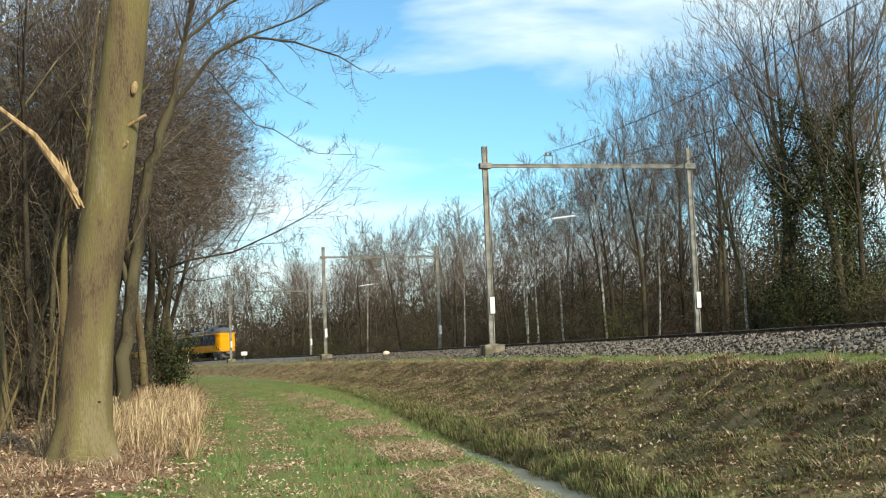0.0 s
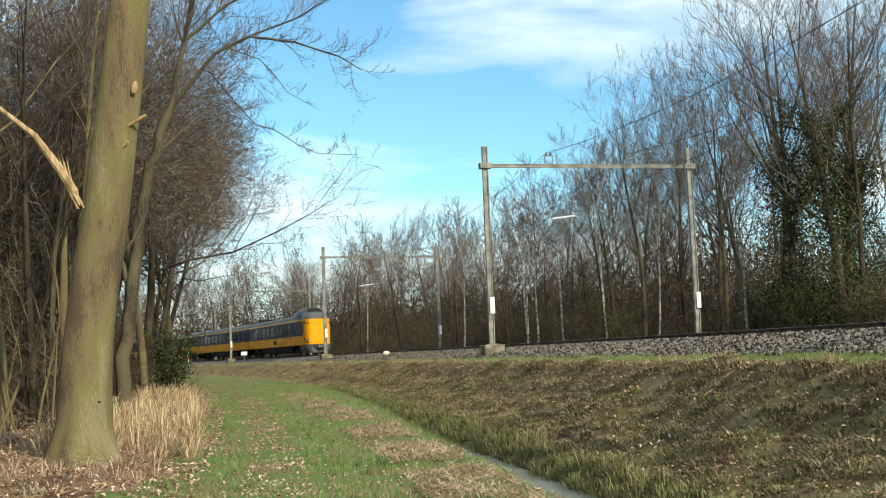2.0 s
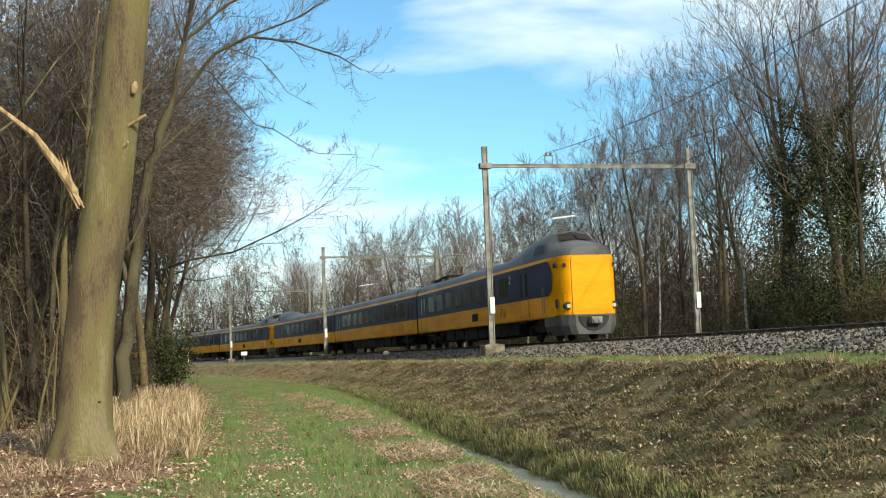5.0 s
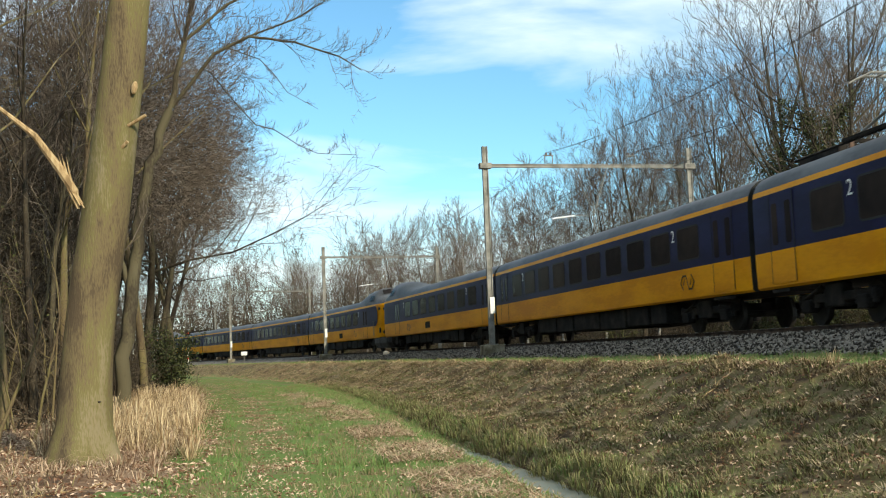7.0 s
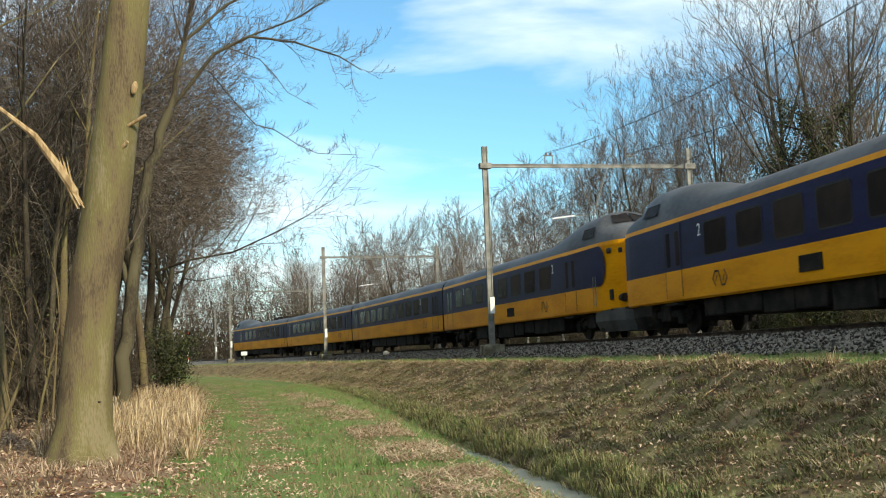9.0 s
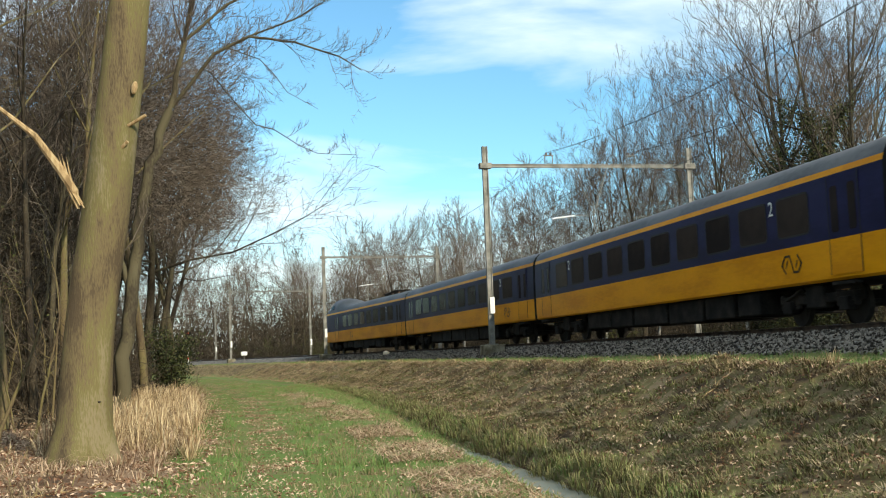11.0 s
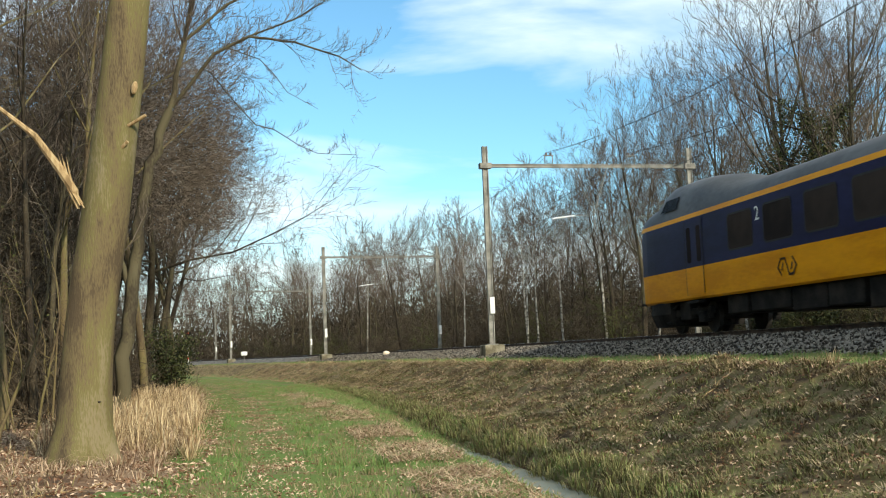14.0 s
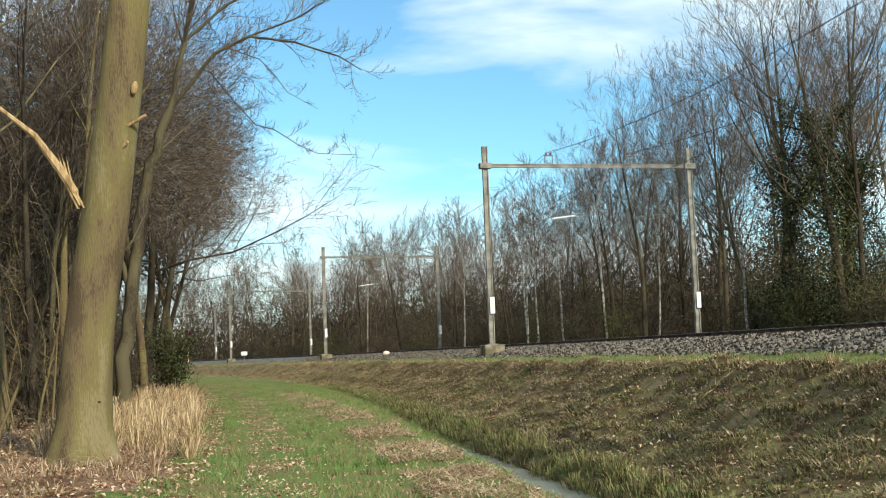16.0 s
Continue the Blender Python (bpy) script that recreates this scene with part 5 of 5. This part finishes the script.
tussocks("meadow_tussock", GRASS, "green tussocks standing in the meadow", spread(2600, -44, 20, -15.6, -11.3, r, 2.0, lambda p, s, l: (p > 0.2) & (np.abs(l - TRACK) > 0.5)), 16, 0.12, 0.011, 0.16, 0.8, 701)
sward("ditch_grass", GRASS, "lush green grass along the ditch's edge", spread(13000, -44, 20, -11.5, -10.8, r, 1.8, lambda p, s, l: p > -0.3), 0.09, 0.01, 0.7, True)
sward("ditch_grass", GRASS, "green grass at the water's far edge", spread(5000, -44, 10, -9.7, -9.3, r, 1.6, lambda p, s, l: p > 0.1), 0.16, 0.012, 0.6, True)
sward("ditch_grass", GRASS, "green grass choking the ditch farther along", spread(14000, -26, 14, -10.95, -9.6, r, 1.2), 0.13, 0.014, 0.8)
tussocks("ditch_tussock", BANKGREEN, "coarse dark tussocks overhanging the foot of the bank", spread(1100, -45, 6, -9.85, -9.2, r, 1.5), 18, 0.2, 0.012, 0.2, 0.9, 702)
tussocks("bank_tussock", DULL, "withered brown tussocks on the railway bank", spread(6500, -45, 6, -9.4, -5.95, r, 1.5, lambda p, s, l: (p < 0.45) | (s > -18)), 13, 0.07, 0.013, 0.26, 2.3, 703)
tussocks("bank_tussock", BANKGREEN, "green and brown tussocks on the railway bank", spread(7000, -45, 20, -9.5, -6.2, r, 1.6, lambda p, s, l: p > 0.15 - smooth(-16, -30, s) * 0.7 - smooth(-7.6, -9.0, l) * 0.5), 14, 0.08, 0.012, 0.22, 1.8, 704)
tussocks("crest_tussock", DULL, "brown tufts hanging over the bank's crest", spread(1300, -45, 30, -6.6, -6.2, r, 1.3), 14, 0.10, 0.012, 0.22, 1.9, 705)
sward("bank_grass", DULL, "withered grass farther along the bank", spread(26000, 0, 95, -9.4, -5.9, r, 1.4), 0.13, 0.022, 1.2)
sward("bank_grass", BANKGREEN, "short green grass on the bank's lower half", spread(30000, -45, 60, -9.5, -7.2, r, 1.6, lambda p, s, l: p > -0.2), 0.09, 0.013, 0.9)
sward("verge_grass", GRASS, "short green grass along the ballast", spread(26000, -46, 100, -6.1, -3.75, r, 1.5), 0.09, 0.016, 0.6)
tussocks("verge_tussock", STRAW, "straw-coloured tussocks along the bank's crest", spread(420, -34, 40, -6.4, -5.9, r, 1.2, lambda p, s, l: p > 0.3), 14, 0.17, 0.010, 0.16, 1.0, 706)
tussocks("dry_reed", STRAW, "stand of tall straw-coloured dry grass", spread(620, -31, 4, -17.9, -15.2, r, 1.3, lambda p, s, l: (p > -0.1) & (l < -15.3 - 0.025 * (s + 31))), 30, 0.52, 0.011, 0.34, 0.95, 707)
tussocks("dry_reed", HAY, "bent dry grass lying at the wood's edge", spread(560, -34, 26, -17.4, -15.6, r, 1.3), 14, 0.2, 0.012, 0.3, 1.6, 708)
sward("wood_floor_grass", DULL, "withered bramble and grass on the wood floor", spread(9000, -38, 40, -24, -16.5, r, 1.6), 0.2, 0.014, 1.2, True)
# raked heaps of dead grass beside the ditch
heap = np.concatenate([spread(n, a, b, -12.55, -11.45, r, 1.0, lambda p, s, l: p > -0.6) for n, a, b in ((4200, -42, -38.4), (3800, -38, -34.6), (3000, -33.6, -30.4), (2400, -28.8, -26.0), (3200, -23.0, -16.5), (2600, -15.5, -10), (1500, -8, -1))])
heap[:, 2] += 0.02 + np.abs(r.normal(0, 0.05, len(heap)))
sward("dead_grass_heap", HAY, "raked heaps of dead grass beside the ditch", heap, 0.05, 0.011, 4.0, True)


def leaves(name, label, spots, size):
    n = len(spots)
    a = unit_rows(np.stack([r.normal(0, 1, n), r.normal(0, 1, n), r.normal(0, 0.35, n)], 1))
    b = unit_rows(np.cross(a, np.stack([r.normal(0, 0.4, n), r.normal(0, 0.4, n), np.ones(n)], 1)))
    k = size * r.uniform(0.6, 1.3, (n, 1))
    c = spots + np.array((0, 0, 0.045))
    lift = np.zeros((n, 3))
    lift[:, 2] = (k * 0.35)[:, 0]
    v = np.stack([c - a * k, c + b * k * 0.55 + lift, c + a * k, c - b * k * 0.55 + lift], 1).reshape(-1, 3)
    i = np.arange(n)[:, None] * 4
    f = np.concatenate([np.concatenate([i, i + 1, i + 2], 1), np.concatenate([i, i + 2, i + 3], 1)])
    return tagged(mesh_part(name, v.tolist(), f.tolist(), LEAFD), label, "fallen leaves", kind="stuff")


leaves("fallen_leaves", "dry brown leaves scattered over the meadow", spread(10000, -46, 30, -15.6, -11.2, r, 2.4), 0.024)
leaves("fallen_leaves", "brown leaves gathered in a worn track", spread(2300, -44, -2, -14.45, -13.65, r, 1.7), 0.026)
leaves("fallen_leaves", "thick brown leaf litter under the trees", spread(42000, -44, 25, -23, -15.0, r, 2.0), 0.036)
leaves("fallen_leaves", "dry leaves caught on the railway bank", spread(30000, -46, 50, -9.5, -6.0, r, 1.6), 0.029)


# ---- ballast ----
def build_stones(n):
    s = -46 + 100 * r.random(n) ** 1.35
    lat = -3.95 + 2.2 * r.random(n)
    x, y, h = line(s)
    c = np.stack([x + lat * np.cos(h), y + lat * np.sin(h), ground_z(s, lat) + 0.012], 1)
    base = np.array([(1, 0, 0), (-1, 0, 0), (0, 1, 0), (0, -1, 0), (0, 0, 1), (0, 0, -1)], float)
    k = r.uniform(0.022, 0.05, (n, 1, 1))
    v = c[:, None, :] + base[None] * k * r.uniform(0.6, 1.3, (n, 6, 1)) + r.normal(0, 0.008, (n, 6, 3))
    i = np.arange(n)[:, None] * 6
    tri = np.array([(0, 2, 4), (2, 1, 4), (1, 3, 4), (3, 0, 4), (2, 0, 5), (1, 2, 5), (3, 1, 5), (0, 3, 5)])
    f = (i[:, None, :] + tri[None]).reshape(-1, 3)
    tagged(mesh_part("ballast", v.reshape(-1, 3).tolist(), f.tolist(), STONE), "grey crushed stone ballast on the track's shoulder", "ballast", kind="stuff")


build_stones(19000)


# ---- lineside things ----
def build_lineside():
    g = put(82.9, -2.9)
    root = empty("cable_cabinet", pose(g.x, g.y, g.z, 0, 0, math.degrees(line(82.9)[2])), "small white cabinet on a post beside the track", "cabinet")
    part("post", rods(((0, 0, -0.1), (0, 0, 0.78), 0.05)), STEEL, root)
    part("housing", boxes(((-0.34, -0.2, 0.72), (0.34, 0.2, 1.16)), bevel=0.05), WHITE, root, "white housing")
    g = put(27.0, -2.3)
    root = empty("track_marker", pose(g.x, g.y, g.z), "low orange and white dome beside the sleepers", "track marker")
    bm = bmesh.new()
    bmesh.ops.create_uvsphere(bm, u_segments=16, v_segments=8, radius=1.0, matrix=Matrix.Diagonal((0.24, 0.24, 0.2, 1)) @ Matrix.Translation((0, 0, 0.55)))
    part("dome", bm, DOME, root, sm=True)
    part("foot", boxes(((-0.2, -0.2, -0.05), (0.2, 0.2, 0.05)), bevel=0.02), CONCRETE, root)
    g = put(114, -2.9)
    root = empty("signal_post", pose(g.x, g.y, g.z, 0, 0, math.degrees(line(114)[2])), "red and white banded signal post with a round head", "signal")
    for k in range(5):
        part("band", rods(((0, 0, 0.1 + k * 0.5), (0, 0, 0.6 + k * 0.5), 0.1)), (WHITE, RED)[k % 2], root, ("white band", "red band")[k % 2])
    part("mast", rods(((0, 0, 2.6), (0, 0, 4.6), 0.06)), UNDER, root)
    part("signal_head", rods(((0, -0.06, 4.3), (0, 0.06, 4.3), 0.42), n=20), UNDER, root, "round dark signal head")
    part("red_disc", rods(((0, -0.075, 4.3), (0, -0.055, 4.3), 0.13), n=16), RED, root)
    # a pale house far behind the trees
    p = put(186, 62)
    root = empty("house", pose(p.x, p.y, p.z, 0, 0, 40), "low pale house glimpsed behind the bare wood", "house")
    part("wall", boxes(((-6, -4, 0), (6, 4, 3.0))), STEEL, root)
    bm = bmesh.new()
    a = [bm.verts.new(q) for q in ((-6.3, -4.4, 2.95), (6.3, -4.4, 2.95), (6.3, 0, 5.6), (-6.3, 0, 5.6), (6.3, 4.4, 2.95), (-6.3, 4.4, 2.95))]
    bm.faces.new((a[0], a[1], a[2], a[3])), bm.faces.new((a[3], a[2], a[4], a[5])), bm.faces.new((a[0], a[3], a[5])), bm.faces.new((a[1], a[4], a[2])), bm.faces.new((a[0], a[5], a[4], a[1]))
    bmesh.ops.recalc_face_normals(bm, faces=bm.faces)
    part("roof", bm, SLATE, root)
    for x in (-4, -1, 2, 4.6):
        part("window", boxes(((x - 0.6, -4.03, 0.9), (x + 0.6, -3.97, 2.2))), GLASS, root)


build_lineside()


def fallen_branch(s, lat, length, turn, seed):
    rr = np.random.default_rng(seed)
    p = put(s, lat)
    tb = Tubes()
    pts = [np.array((length * (k / 5 - 0.5), rr.normal(0, 0.04), 0.07 + rr.normal(0, 0.015))) for k in range(6)]
    tb.add(pts, list(np.linspace(0.014, 0.006, 6)), 6)
    tb.add([pts[2], pts[2] + np.array((0.3, 0.2, 0.08))], [0.012, 0.004], 4)
    ob = mesh_part("fallen_branch", tb.v, tb.f, RAWWOOD)
    up = at(s, lat + 0.2, height(s, lat + 0.2)) - at(s, lat - 0.2, height(s, lat - 0.2))
    ob.matrix_basis = Matrix.Translation(p) @ up.to_track_quat("X", "Z").to_matrix().to_4x4() @ Matrix.Rotation(radians(turn), 4, "Z")
    tagged(ob, "bare pale fallen branch lying in the withered grass", "branch", "fallen branches")


for n, (s, lat, length, turn) in enumerate(((-36.2, -8.9, 1.2, 70), (-31.5, -6.9, 0.9, 20), (-35.5, -16.4, 1.3, 60), (-33.5, -17.2, 1.5, 100))):
    fallen_branch(s, lat, length, turn, 600 + n)


def motions():
    head = [sum(LENGTHS[:i]) for i in range(len(LENGTHS))]
    for car, L, h in zip(cars, LENGTHS, head):
        rows = []
        for i in range(33):
            t = i * 0.5
            nose = -SPEED * (t - PASS)
            rows.append((t, car_pose(nose + h + L / 2, L)))
        walk(car, rows)


motions()
